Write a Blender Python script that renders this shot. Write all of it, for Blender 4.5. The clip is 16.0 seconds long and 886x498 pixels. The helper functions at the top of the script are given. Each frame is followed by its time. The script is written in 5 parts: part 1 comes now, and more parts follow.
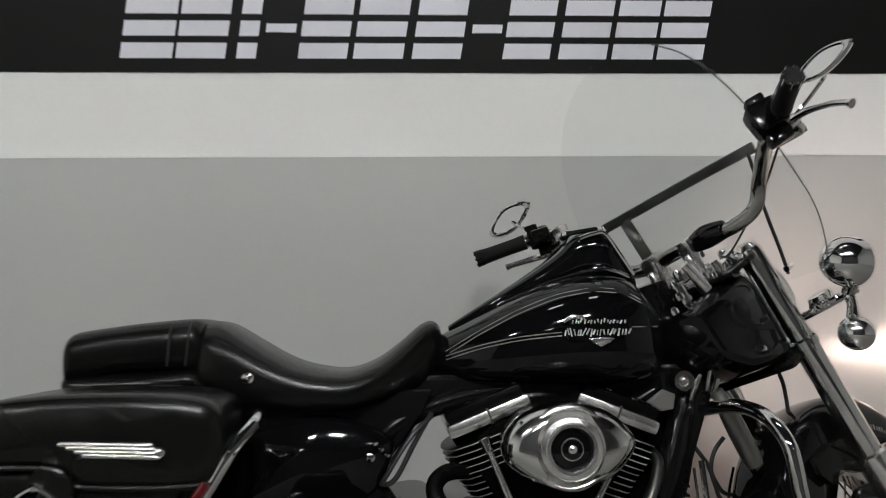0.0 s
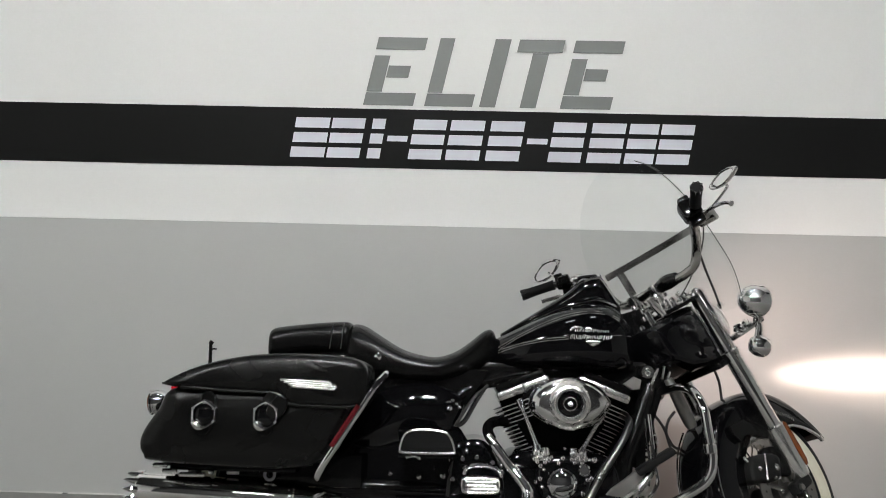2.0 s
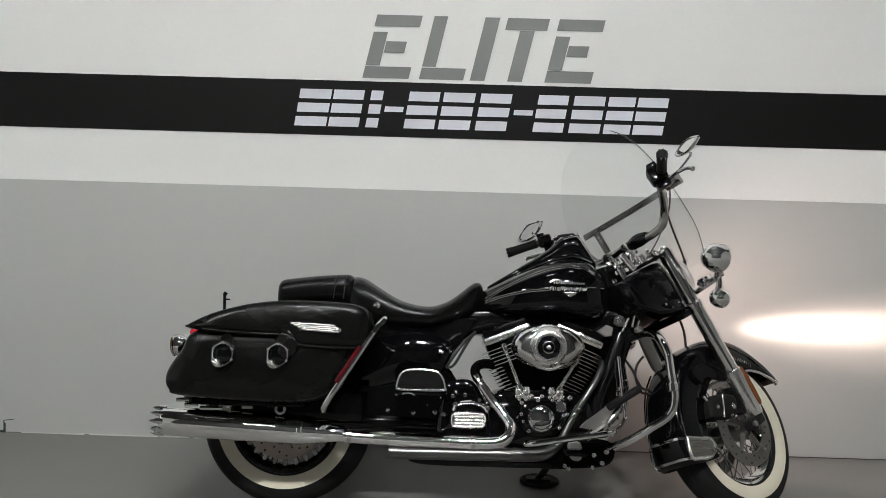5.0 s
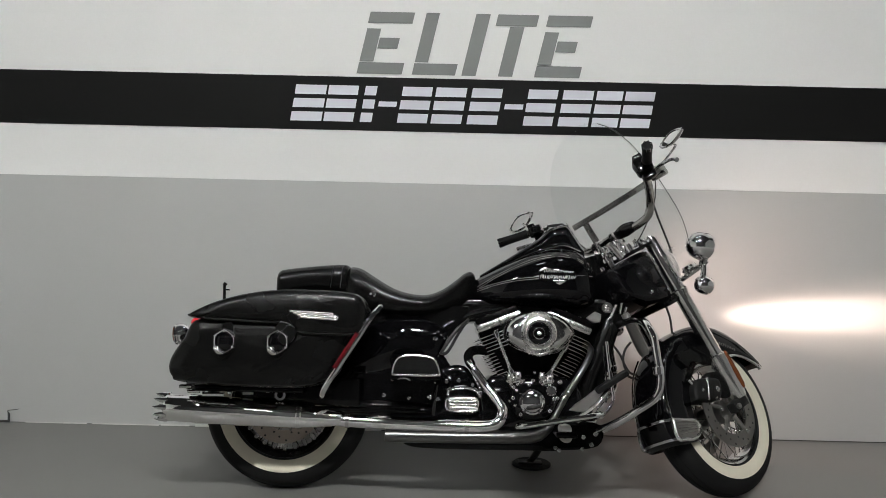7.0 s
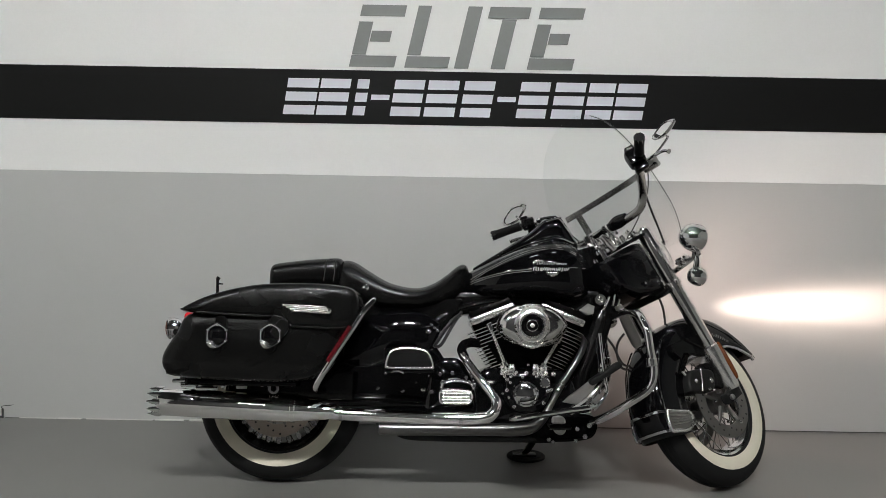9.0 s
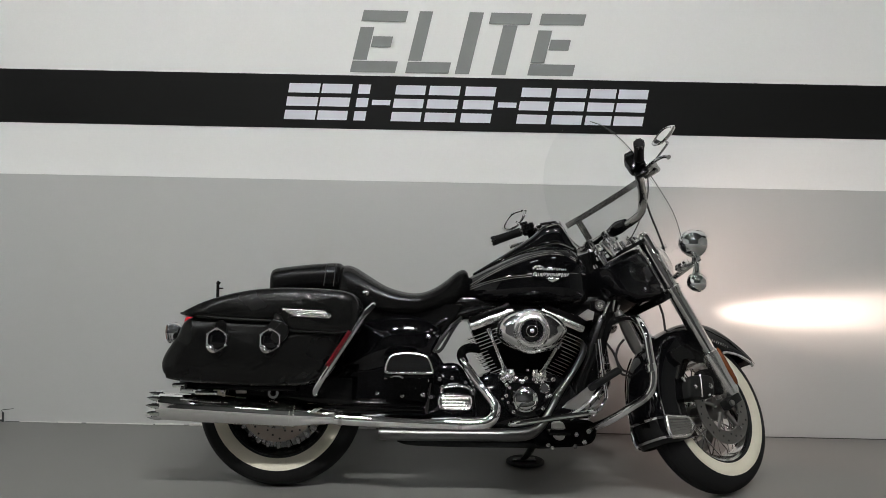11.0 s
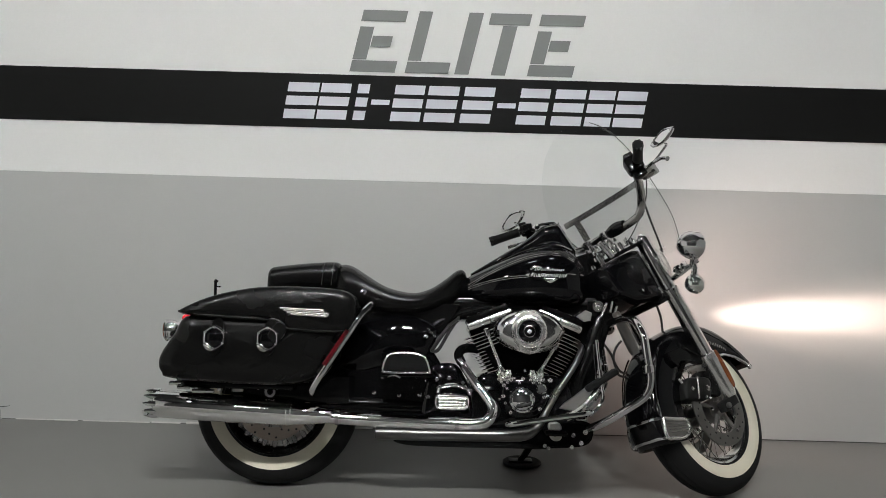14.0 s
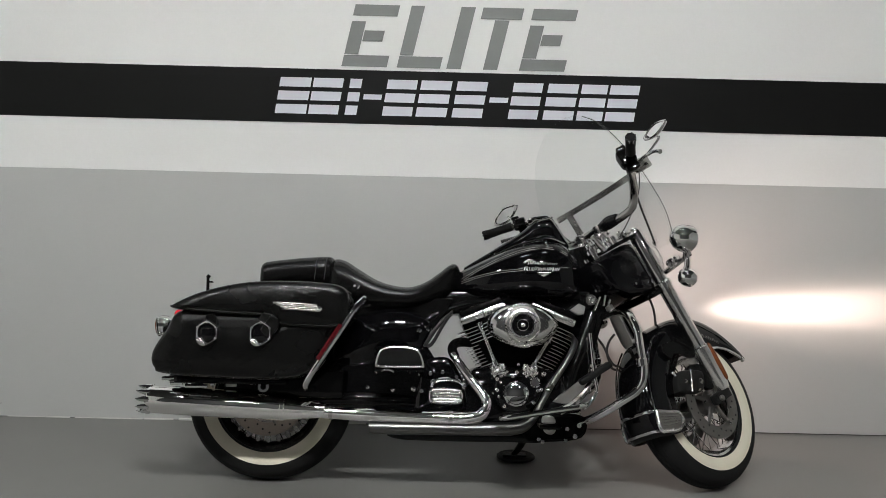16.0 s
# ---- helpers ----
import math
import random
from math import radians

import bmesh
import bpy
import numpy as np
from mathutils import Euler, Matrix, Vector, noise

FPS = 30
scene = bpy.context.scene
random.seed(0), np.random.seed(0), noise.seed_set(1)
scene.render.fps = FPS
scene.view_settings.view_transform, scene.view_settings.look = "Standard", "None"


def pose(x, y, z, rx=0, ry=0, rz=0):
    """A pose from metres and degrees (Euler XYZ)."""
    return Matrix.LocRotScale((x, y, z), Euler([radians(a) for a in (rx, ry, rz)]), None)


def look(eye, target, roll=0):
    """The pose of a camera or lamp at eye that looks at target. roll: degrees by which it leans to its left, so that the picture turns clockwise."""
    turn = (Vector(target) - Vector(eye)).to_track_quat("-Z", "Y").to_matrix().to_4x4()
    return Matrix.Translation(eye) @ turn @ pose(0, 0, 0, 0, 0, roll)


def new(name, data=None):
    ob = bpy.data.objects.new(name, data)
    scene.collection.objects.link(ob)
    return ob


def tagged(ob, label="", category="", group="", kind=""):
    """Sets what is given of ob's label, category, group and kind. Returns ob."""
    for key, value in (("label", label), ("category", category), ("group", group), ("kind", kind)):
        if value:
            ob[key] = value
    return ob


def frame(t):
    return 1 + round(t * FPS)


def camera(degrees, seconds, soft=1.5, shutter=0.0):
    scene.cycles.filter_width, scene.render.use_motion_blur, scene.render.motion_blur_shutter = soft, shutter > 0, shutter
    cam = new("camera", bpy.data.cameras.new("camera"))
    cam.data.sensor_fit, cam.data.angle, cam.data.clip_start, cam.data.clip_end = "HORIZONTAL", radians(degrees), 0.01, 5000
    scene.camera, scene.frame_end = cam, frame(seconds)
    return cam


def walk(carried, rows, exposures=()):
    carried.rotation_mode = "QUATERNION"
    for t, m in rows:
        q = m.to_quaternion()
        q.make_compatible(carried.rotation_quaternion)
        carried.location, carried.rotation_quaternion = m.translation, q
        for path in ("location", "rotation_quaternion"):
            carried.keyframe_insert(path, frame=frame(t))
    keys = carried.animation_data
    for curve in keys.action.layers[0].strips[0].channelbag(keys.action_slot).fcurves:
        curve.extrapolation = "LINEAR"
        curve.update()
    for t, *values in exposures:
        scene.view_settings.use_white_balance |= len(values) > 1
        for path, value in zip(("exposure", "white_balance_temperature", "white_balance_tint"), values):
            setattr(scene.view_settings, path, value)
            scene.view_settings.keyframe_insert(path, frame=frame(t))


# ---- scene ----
cam = camera(49.8, 16.0, 0.75, 0.5)
PATH = [
    (0, (0.609, -1.928, 1.202), (0.729, 0.059, 1.011), -0.2),
    (0.5, (0.579, -2.287, 1.221), (0.646, -0.293, 1.077), -1.2),
    (1, (0.611, -2.616, 1.22), (0.537, -0.619, 1.131), 0.6),
    (1.5, (0.597, -2.922, 1.228), (0.629, -0.925, 1.129), 0.0),
    (2, (0.612, -3.196, 1.2), (0.567, -1.197, 1.155), 1.3),
    (2.5, (0.608, -3.406, 1.166), (0.63, -1.41, 1.038), 0.8),
    (3, (0.592, -3.476, 1.168), (0.594, -1.478, 1.067), 1.0),
    (3.5, (0.609, -3.477, 1.176), (0.585, -1.479, 1.102), 1.6),
    (4, (0.613, -3.483, 1.174), (0.598, -1.484, 1.089), 1.5),
    (6.5, (0.62, -3.659, 1.147), (0.575, -1.662, 1.038), 1.9),
    (7, (0.615, -3.665, 1.149), (0.605, -1.668, 1.037), 1.3),
    (7.5, (0.609, -3.669, 1.148), (0.59, -1.672, 1.034), 1.5),
    (8, (0.614, -3.671, 1.149), (0.601, -1.674, 1.036), 1.2),
    (8.5, (0.626, -3.667, 1.141), (0.613, -1.671, 1.022), 0.9),
    (9, (0.626, -3.664, 1.144), (0.625, -1.668, 1.02), 1.0),
    (11.5, (0.634, -3.672, 1.145), (0.625, -1.675, 1.033), 1.3),
    (12, (0.632, -3.675, 1.15), (0.624, -1.678, 1.038), 1.8),
    (12.5, (0.634, -3.669, 1.14), (0.625, -1.672, 1.036), 1.7),
    (13, (0.638, -3.664, 1.139), (0.629, -1.667, 1.029), 1.6),
    (13.5, (0.633, -3.669, 1.137), (0.628, -1.672, 1.029), 1.4),
    (14, (0.635, -3.667, 1.138), (0.633, -1.67, 1.028), 1.6),
    (14.5, (0.634, -3.669, 1.137), (0.637, -1.672, 1.029), 1.6),
    (15, (0.631, -3.667, 1.133), (0.64, -1.67, 1.023), 1.5),
    (15.5, (0.634, -3.668, 1.127), (0.646, -1.671, 1.015), 1.5),
    (16, (0.631, -3.664, 1.125), (0.646, -1.667, 1.01), 1.4),
]
walk(cam, [(t, look(eye, target, roll)) for t, eye, target, roll in PATH], [(0, -0.19), (0.5, -0.03), (1.0, 0.15), (1.5, 0.12), (2.0, 0.10), (2.5, 0.03), (3.5, 0.0), (16.0, 0.0)])

# ---- world, room light ----
world = bpy.data.worlds.new("world")
world.use_nodes = True
world.node_tree.nodes["Background"].inputs[0].default_value = (0.02, 0.021, 0.023, 1)
world.node_tree.nodes["Background"].inputs[1].default_value = 1.0
scene.world = world
PANEL_LIGHT = 127.0


# ---- materials ----
def material(name, colour, rough=0.5, metal=0.0, coat=0.0, grain=0.0, size=40.0, mottle=0.0, patch=3.0, bump=0.0, spread=0.0, emit=0.0, spec=0.5, crease=0.0):
    """Principled surface with colour grain (fine) and mottle (coarse), roughness spread and bump."""
    m = bpy.data.materials.new(name)
    m.use_nodes = True
    nt = m.node_tree
    b = nt.nodes["Principled BSDF"]
    b.inputs["Base Color"].default_value = (*colour, 1)
    b.inputs["Roughness"].default_value = rough
    b.inputs["Metallic"].default_value = metal
    b.inputs["Specular IOR Level"].default_value = spec
    b.inputs["Coat Weight"].default_value = coat
    b.inputs["Coat Roughness"].default_value = 0.04
    if emit:
        b.inputs["Emission Color"].default_value = (*colour, 1)
        b.inputs["Emission Strength"].default_value = emit
    if grain or mottle or bump or spread or crease:
        tc = nt.nodes.new("ShaderNodeTexCoord")
        fine = nt.nodes.new("ShaderNodeTexNoise")
        fine.inputs["Scale"].default_value, fine.inputs["Detail"].default_value = size, 6
        wide = nt.nodes.new("ShaderNodeTexNoise")
        wide.inputs["Scale"].default_value, wide.inputs["Detail"].default_value = patch, 4
        nt.links.new(tc.outputs["Object"], fine.inputs["Vector"])
        nt.links.new(tc.outputs["Object"], wide.inputs["Vector"])
        mix = nt.nodes.new("ShaderNodeMath")
        mix.operation = "MULTIPLY_ADD"
        nt.links.new(fine.outputs[0], mix.inputs[0])
        mix.inputs[1].default_value = grain
        mix2 = nt.nodes.new("ShaderNodeMath")
        mix2.operation = "MULTIPLY_ADD"
        nt.links.new(wide.outputs[0], mix2.inputs[0])
        mix2.inputs[1].default_value = mottle
        mix2.inputs[2].default_value = 1 - 0.5 * (grain + mottle)
        nt.links.new(mix2.outputs[0], mix.inputs[2])
        hsv = nt.nodes.new("ShaderNodeHueSaturation")
        hsv.inputs["Color"].default_value = (*colour, 1)
        nt.links.new(mix.outputs[0], hsv.inputs["Value"])
        nt.links.new(hsv.outputs[0], b.inputs["Base Color"])
        if spread:
            ro = nt.nodes.new("ShaderNodeMath")
            ro.operation = "MULTIPLY_ADD"
            nt.links.new(wide.outputs[0], ro.inputs[0])
            ro.inputs[1].default_value, ro.inputs[2].default_value = spread, rough - spread * 0.5
            nt.links.new(ro.outputs[0], b.inputs["Roughness"])
        if bump:
            bp = nt.nodes.new("ShaderNodeBump")
            bp.inputs["Strength"].default_value, bp.inputs["Distance"].default_value = 0.6, bump
            nt.links.new(fine.outputs[0], bp.inputs["Height"])
            nt.links.new(bp.outputs[0], b.inputs["Normal"])
            if crease:
                fold = nt.nodes.new("ShaderNodeTexNoise")
                fold.inputs["Scale"].default_value, fold.inputs["Detail"].default_value, fold.inputs["Distortion"].default_value = 7, 2.5, 1.0
                nt.links.new(tc.outputs["Object"], fold.inputs["Vector"])
                bp2 = nt.nodes.new("ShaderNodeBump")
                bp2.inputs["Strength"].default_value, bp2.inputs["Distance"].default_value = 0.7, crease
                nt.links.new(fold.outputs[0], bp2.inputs["Height"])
                nt.links.new(bp.outputs[0], bp2.inputs["Normal"])
                nt.links.new(bp2.outputs[0], b.inputs["Normal"])
    return m


WALL_WHITE = material("white wall paint", (0.80, 0.80, 0.785), 0.5, grain=0.05, size=120, mottle=0.05, patch=1.2, bump=0.0006, spread=0.1)
WALL_GREY = material("grey wall paint", (0.46, 0.464, 0.453), 0.38, grain=0.05, size=140, mottle=0.06, patch=1.5, bump=0.0005, spread=0.12)
BAND_BLACK = material("black wall band", (0.006, 0.006, 0.006), 0.45, spec=0.2, grain=0.2, size=90, mottle=0.15, bump=0.0003)
SIGN_GREY = material("grey sign vinyl", (0.22, 0.23, 0.225), 0.45, grain=0.08, size=80, mottle=0.05)
SIGN_WHITE = material("white sign vinyl", (0.72, 0.72, 0.78), 0.4, grain=0.05, size=80)
FLOOR = material("grey epoxy floor", (0.160, 0.157, 0.149), 0.3, spec=0.3, grain=0.12, size=220, mottle=0.12, patch=2.2, bump=0.0004, spread=0.12)
ROOM_DARK = material("dark room wall", (0.035, 0.035, 0.036), 0.7, grain=0.15, size=30, mottle=0.2)
CEILING = material("dark ceiling paint", (0.03, 0.03, 0.032), 0.8, grain=0.15, size=30, mottle=0.2)
SEALANT = material("pale sealant", (0.62, 0.62, 0.59), 0.6, grain=0.2, size=60)
# near black for gaps, holes and the bracket; also shadow put into colour
DARK_FILL = material("dark gap", (0.03, 0.03, 0.03), 0.7, grain=0.2, size=60)
PAINT = material("gloss black paint", (0.003, 0.003, 0.0035), 0.06, coat=0.2, spec=0.25, mottle=0.2, patch=6, spread=0.05)
FRAME = material("black powder coat", (0.005, 0.005, 0.005), 0.12, spec=0.16, coat=0.1, grain=0.2, size=300, bump=0.0002)
LEATHER = material("black leather", (0.0042, 0.0042, 0.0040), 0.25, spec=0.24, crease=0.007, grain=0.25, size=300, mottle=0.3, patch=5, bump=0.0005, spread=0.34)
VINYL = material("black seat vinyl", (0.0036, 0.0036, 0.0035), 0.24, spec=0.24, crease=0.005, grain=0.25, size=380, mottle=0.2, patch=6, bump=0.0006, spread=0.14)
RUBBER = material("black tyre rubber", (0.006, 0.006, 0.006), 0.72, spec=0.25, grain=0.3, size=200, mottle=0.25, patch=8, bump=0.0008)
GRIP = material("black grip rubber", (0.006, 0.006, 0.006), 0.6, spec=0.12, grain=0.3, size=250, bump=0.0008)
WHITEWALL = material("cream whitewall rubber", (0.62, 0.58, 0.47), 0.55, grain=0.08, size=120, mottle=0.12, patch=8, bump=0.0003)
CHROME = material("chrome", (0.74, 0.74, 0.74), 0.045, 1.0, mottle=0.03, patch=15, spread=0.012)
CHROME_WORN = material("satin chrome", (0.6, 0.59, 0.575), 0.2, 1.0, grain=0.08, size=80, mottle=0.1, patch=10, spread=0.12)
# dark, rougher chrome for the front exhaust header
CHROME_DULL = material("dark dull chrome", (0.15, 0.148, 0.143), 0.3, 1.0, grain=0.1, size=120, mottle=0.15, patch=8, spread=0.1)
# paler copy of the chrome: a brighter floor reflection is put into its colour
CHROME_PIPE = material("brightened polished pipe chrome", (0.93, 0.925, 0.91), 0.05, 1.0, mottle=0.03, patch=15, spread=0.02)
# darker copy of the chrome, with dark room reflections put into its colour
CHROME_BAR = material("darkened bar chrome", (0.36, 0.355, 0.34), 0.12, 1.0, mottle=0.1, patch=15, spread=0.06)
CHROME_SATIN = material("satin plated cover", (0.74, 0.74, 0.73), 0.13, 1.0, grain=0.04, size=150, mottle=0.06, patch=14, spread=0.06)
ALLOY = material("cast alloy", (0.5, 0.49, 0.47), 0.34, 1.0, grain=0.15, size=160, mottle=0.15, patch=12, bump=0.0003, spread=0.12)
STEEL = material("brushed disc steel", (0.27, 0.262, 0.25), 0.36, 1.0, grain=0.2, size=200, mottle=0.1)
ENGINE_BLACK = material("black engine enamel", (0.003, 0.003, 0.003), 0.26, spec=0.05, grain=0.25, size=180, bump=0.0005)
CAST_DARK = material("dark cast alloy", (0.010, 0.010, 0.0098), 0.6, 0.0, spec=0.15, grain=0.25, size=180, mottle=0.2, patch=14, bump=0.0004)
RED_LENS = material("red reflector", (0.075, 0.002, 0.005), 0.15, coat=0.6, grain=0.2, size=300, bump=0.0006)
RED_LAMP = material("red tail lamp lens", (0.5, 0.01, 0.02), 0.15, coat=0.6, emit=0.35)
AMBER = material("amber reflector", (0.15, 0.04, 0.010), 0.2, coat=0.5, grain=0.2, size=300, bump=0.0006)
PINLINE = material("silver pinline", (0.20, 0.195, 0.185), 0.45, 0.3, grain=0.4, size=500)
GLASS_MIRROR = material("mirror glass", (0.86, 0.87, 0.87), 0.02, 1.0)
CABLE = material("black cable", (0.01, 0.01, 0.01), 0.45, grain=0.2, size=200)
BRIGHT = material("bright plated alloy", (0.86, 0.85, 0.83), 0.24, 1.0, grain=0.06, size=120, mottle=0.06, patch=14, spread=0.1)
LAMP_GLOW = material("headlamp glow", (1.0, 0.86, 0.68), 0.3, emit=30.0)
PANEL_GLOW = material("lamp panel glow", (0.978, 0.985, 0.965), 0.4, emit=PANEL_LIGHT * 2.1)
PANEL_NEAR = material("cool lamp panel glow", (0.95, 0.985, 1.02), 0.4, emit=PANEL_LIGHT * 0.12)
PANEL_SIDE = material("side lamp panel glow", (0.978, 0.985, 0.965), 0.4, emit=PANEL_LIGHT * 0.3)
PANEL_FULL = material("full lamp panel glow", (0.978, 0.985, 0.972), 0.4, emit=PANEL_LIGHT * 4.0)
DISC_WARM = material("heat-tinted disc steel", (0.5, 0.43, 0.37), 0.32, 0.9, grain=0.15, size=200, mottle=0.1)


def clear(name, tint, ior=1.45):
    m = bpy.data.materials.new(name)
    m.use_nodes = True
    nt = m.node_tree
    nt.nodes.remove(nt.nodes["Principled BSDF"])
    mix, tr, gl, fr = (nt.nodes.new("ShaderNode" + k) for k in ("MixShader", "BsdfTransparent", "BsdfGlossy", "Fresnel"))
    tr.inputs[0].default_value = (*tint, 1)
    gl.inputs["Roughness"].default_value = 0.03
    fr.inputs[0].default_value = ior
    less = nt.nodes.new("ShaderNodeMath")
    less.operation = "MULTIPLY"
    less.inputs[1].default_value = 0.16
    nt.links.new(fr.outputs[0], less.inputs[0])
    nt.links.new(less.outputs[0], mix.inputs[0])
    nt.links.new(tr.outputs[0], mix.inputs[1])
    nt.links.new(gl.outputs[0], mix.inputs[2])
    nt.links.new(mix.outputs[0], nt.nodes["Material Output"].inputs[0])
    return m


SCREEN = clear("clear windscreen", (0.974, 0.979, 0.977), 1.10)
LENS = clear("clear lamp lens", (0.95, 0.95, 0.95), 1.35)


# ---- shape tools ----
def crv(pts, n=6, closed=False):
    """Catmull-Rom through points of any dimension, n steps a span."""
    P = [np.array(p, float) for p in pts]
    k = len(P)
    out = []
    for i in range(k if closed else k - 1):
        a, b, c, d = (P[(i + j) % k] if closed else P[min(max(i + j, 0), k - 1)] for j in (-1, 0, 1, 2))
        for s in range(n):
            t = s / n
            out.append(0.5 * (2 * b + (c - a) * t + (2 * a - 5 * b + 4 * c - d) * t * t + (3 * b - a - 3 * c + d) * t ** 3))
    if not closed:
        out.append(P[-1])
    return out


def loft(rings, cap=True, ring_closed=True, bm=None, wrap=False):
    bm = bm or bmesh.new()
    vs = [[bm.verts.new(tuple(p)) for p in r] for r in rings]
    n = len(rings[0])
    last = len(vs) if wrap else len(vs) - 1
    for i in range(last):
        a, b = vs[i], vs[(i + 1) % len(vs)]
        for j in range(n if ring_closed else n - 1):
            k = (j + 1) % n
            bm.faces.new((a[j], a[k], b[k], b[j]))
    if cap and not wrap:
        bm.faces.new(vs[0][::-1])
        bm.faces.new(vs[-1])
    return bm


def tube(pts, r, n=10, steps=6, bm=None):
    """A round bar along smooth points; r a number or one for each point."""
    rs = [r] * len(pts) if isinstance(r, (int, float)) else list(r)
    path = crv([(*p, q) for p, q in zip(pts, rs)], steps) if steps > 1 else [np.array((*p, q), float) for p, q in zip(pts, rs)]
    rings, side = [], None
    for i, p in enumerate(path):
        d = Vector(path[min(i + 1, len(path) - 1)][:3] - path[max(i - 1, 0)][:3]).normalized()
        if side is None:
            side = d.orthogonal().normalized()
        side = (side - d * side.dot(d)).normalized()
        up = d.cross(side)
        c = Vector(p[:3])
        rings.append([c + (side * math.cos(a) + up * math.sin(a)) * p[3] for a in (2 * math.pi * k / n for k in range(n))])
    return loft(rings, bm=bm)


def lathe(profile, n=48, m=None, bm=None, closed=False):
    """Profile of (radius, height) turned about the y axis (height along y)."""
    m = m or Matrix()
    rings = [[m @ Vector((r * math.cos(a), h, r * math.sin(a))) for a in (2 * math.pi * k / n for k in range(n))] for r, h in profile]
    return loft(rings, cap=not closed, bm=bm, wrap=closed)


def aim(a, b):
    """The matrix whose y axis runs from a towards b, with its origin at a."""
    d = (Vector(b) - Vector(a)).normalized()
    return Matrix.Translation(a) @ d.to_track_quat("Y", "Z").to_matrix().to_4x4()


def rod(a, b, r, n=12, bm=None, edge=0.15):
    h = (Vector(b) - Vector(a)).length
    e = min(r * edge, h * 0.2)
    return lathe([(r - e, 0), (r, e), (r, h - e), (r - e, h)], n, aim(a, b), bm)


def offset(outline, d):
    """Moves a closed outline inwards by d."""
    P = [np.array(p, float) for p in outline]
    area = sum(P[i][0] * P[i - 1][1] - P[i - 1][0] * P[i][1] for i in range(len(P)))
    out = []
    for i, p in enumerate(P):
        t = P[(i + 1) % len(P)] - P[i - 1]
        nrm = np.array((t[1], -t[0])) / (np.linalg.norm(t) + 1e-9)
        out.append(p + nrm * d * (1 if area > 0 else -1))
    return out


def pillow(outline, layers, bm=None, m=None, soft=5, dome=None):
    """A closed outline (x, z), smoothed, stacked along y: layers of (y, inset); dome: rise of the last face over its rim."""
    m = m or Matrix()
    o = crv(outline, soft, True) if soft > 1 else outline
    rings = [[(p[0], y, p[1]) for p in offset(o, d)] for y, d in layers]
    if dome is not None:
        last = rings[-1]
        cx, cz = (sum(p[k] for p in last) / len(last) for k in (0, 2))
        for k in (0.8, 0.6, 0.4, 0.2, 0.03):
            rings.append([(cx + (p[0] - cx) * k, p[1] + dome * (1 - k * k), cz + (p[2] - cz) * k) for p in last])
    return loft([[m @ Vector(p) for p in r] for r in rings], bm=bm)


def block(lo, hi, bevel=0.006, m=None, bm=None, seg=2):
    b = bmesh.new()
    bmesh.ops.create_cube(b, size=1)
    for v in b.verts:
        v.co = Vector([(lo[k] + hi[k]) / 2 + v.co[k] * (hi[k] - lo[k]) for k in range(3)])
    if bevel:
        bmesh.ops.bevel(b, geom=b.edges[:], offset=bevel, segments=seg, affect="EDGES", profile=0.6)
    if m:
        b.transform(m)
    return add(bm, b) if bm else b


def add(bm, other):
    tmp = bpy.data.meshes.new("tmp")
    other.to_mesh(tmp)
    other.free()
    bm.from_mesh(tmp)
    bpy.data.meshes.remove(tmp)
    return bm


def mesh_of(name, bm, mat, sharp=35):
    bmesh.ops.recalc_face_normals(bm, faces=bm.faces[:])
    me = bpy.data.meshes.new(name)
    bm.to_mesh(me)
    bm.free()
    me.materials.append(mat)
    for p in me.polygons:
        p.use_smooth = True
    me.set_sharp_from_angle(angle=radians(sharp))
    return me


def part(name, bm, mat, parent, label="", m=None, sharp=35):
    me = bm if isinstance(bm, bpy.types.Mesh) else mesh_of(name, bm, mat, sharp)
    ob = new(name, me)
    ob.parent = parent
    if m is not None:
        ob.matrix_local = m
    return tagged(ob, label)


def setting(name, bm, mat, label, category):
    return tagged(new(name, mesh_of(name, bm, mat)), label, category, kind="structure")


def thing(name, label, category, m=None, group=""):
    ob = new(name)
    if m is not None:
        ob.matrix_world = m
    return tagged(ob, label, category, group)


# ---- the room ----
WALL = 0.92
setting("floor", block((-7, -9, -0.1), (8, WALL, 0), 0), FLOOR, "grey semi-gloss epoxy showroom floor", "floor")
setting("wall_north", block((-7, WALL, -0.1), (8, WALL + 0.2, 5.8), 0), WALL_WHITE, "white painted showroom wall with a black band", "wall")
setting("wall_south", block((-7, -9.2, -0.1), (8, -9, 5.8), 0), ROOM_DARK, "dark rear wall of the showroom", "wall")
setting("wall_west", block((-7.2, -9.2, -0.1), (-7, WALL + 0.2, 5.8), 0), WALL_WHITE, "white side wall of the showroom", "wall")
setting("wall_east", block((8, -9.2, -0.1), (8.2, WALL + 0.2, 5.8), 0), WALL_GREY, "grey side wall of the showroom", "wall")
setting("ceiling", block((-7.2, -9.2, 5.8), (8.2, WALL + 0.2, 6.0), 0), CEILING, "dark painted warehouse ceiling", "ceiling")
setting("wall_panel", block((-7, WALL - 0.006, 0.002), (8, WALL, 1.204), 0.0015), WALL_GREY, "grey painted lower wall panel", "wall panel")
setting("trim", block((-7, WALL - 0.008, 1.204), (8, WALL, 1.208), 0.001), WALL_WHITE, "thin pale edge on top of the grey panel", "trim")
setting("wall_band", block((-7, WALL - 0.003, 1.450), (8, WALL, 1.704), 0), BAND_BLACK, "matt black painted band along the wall", "wall band")

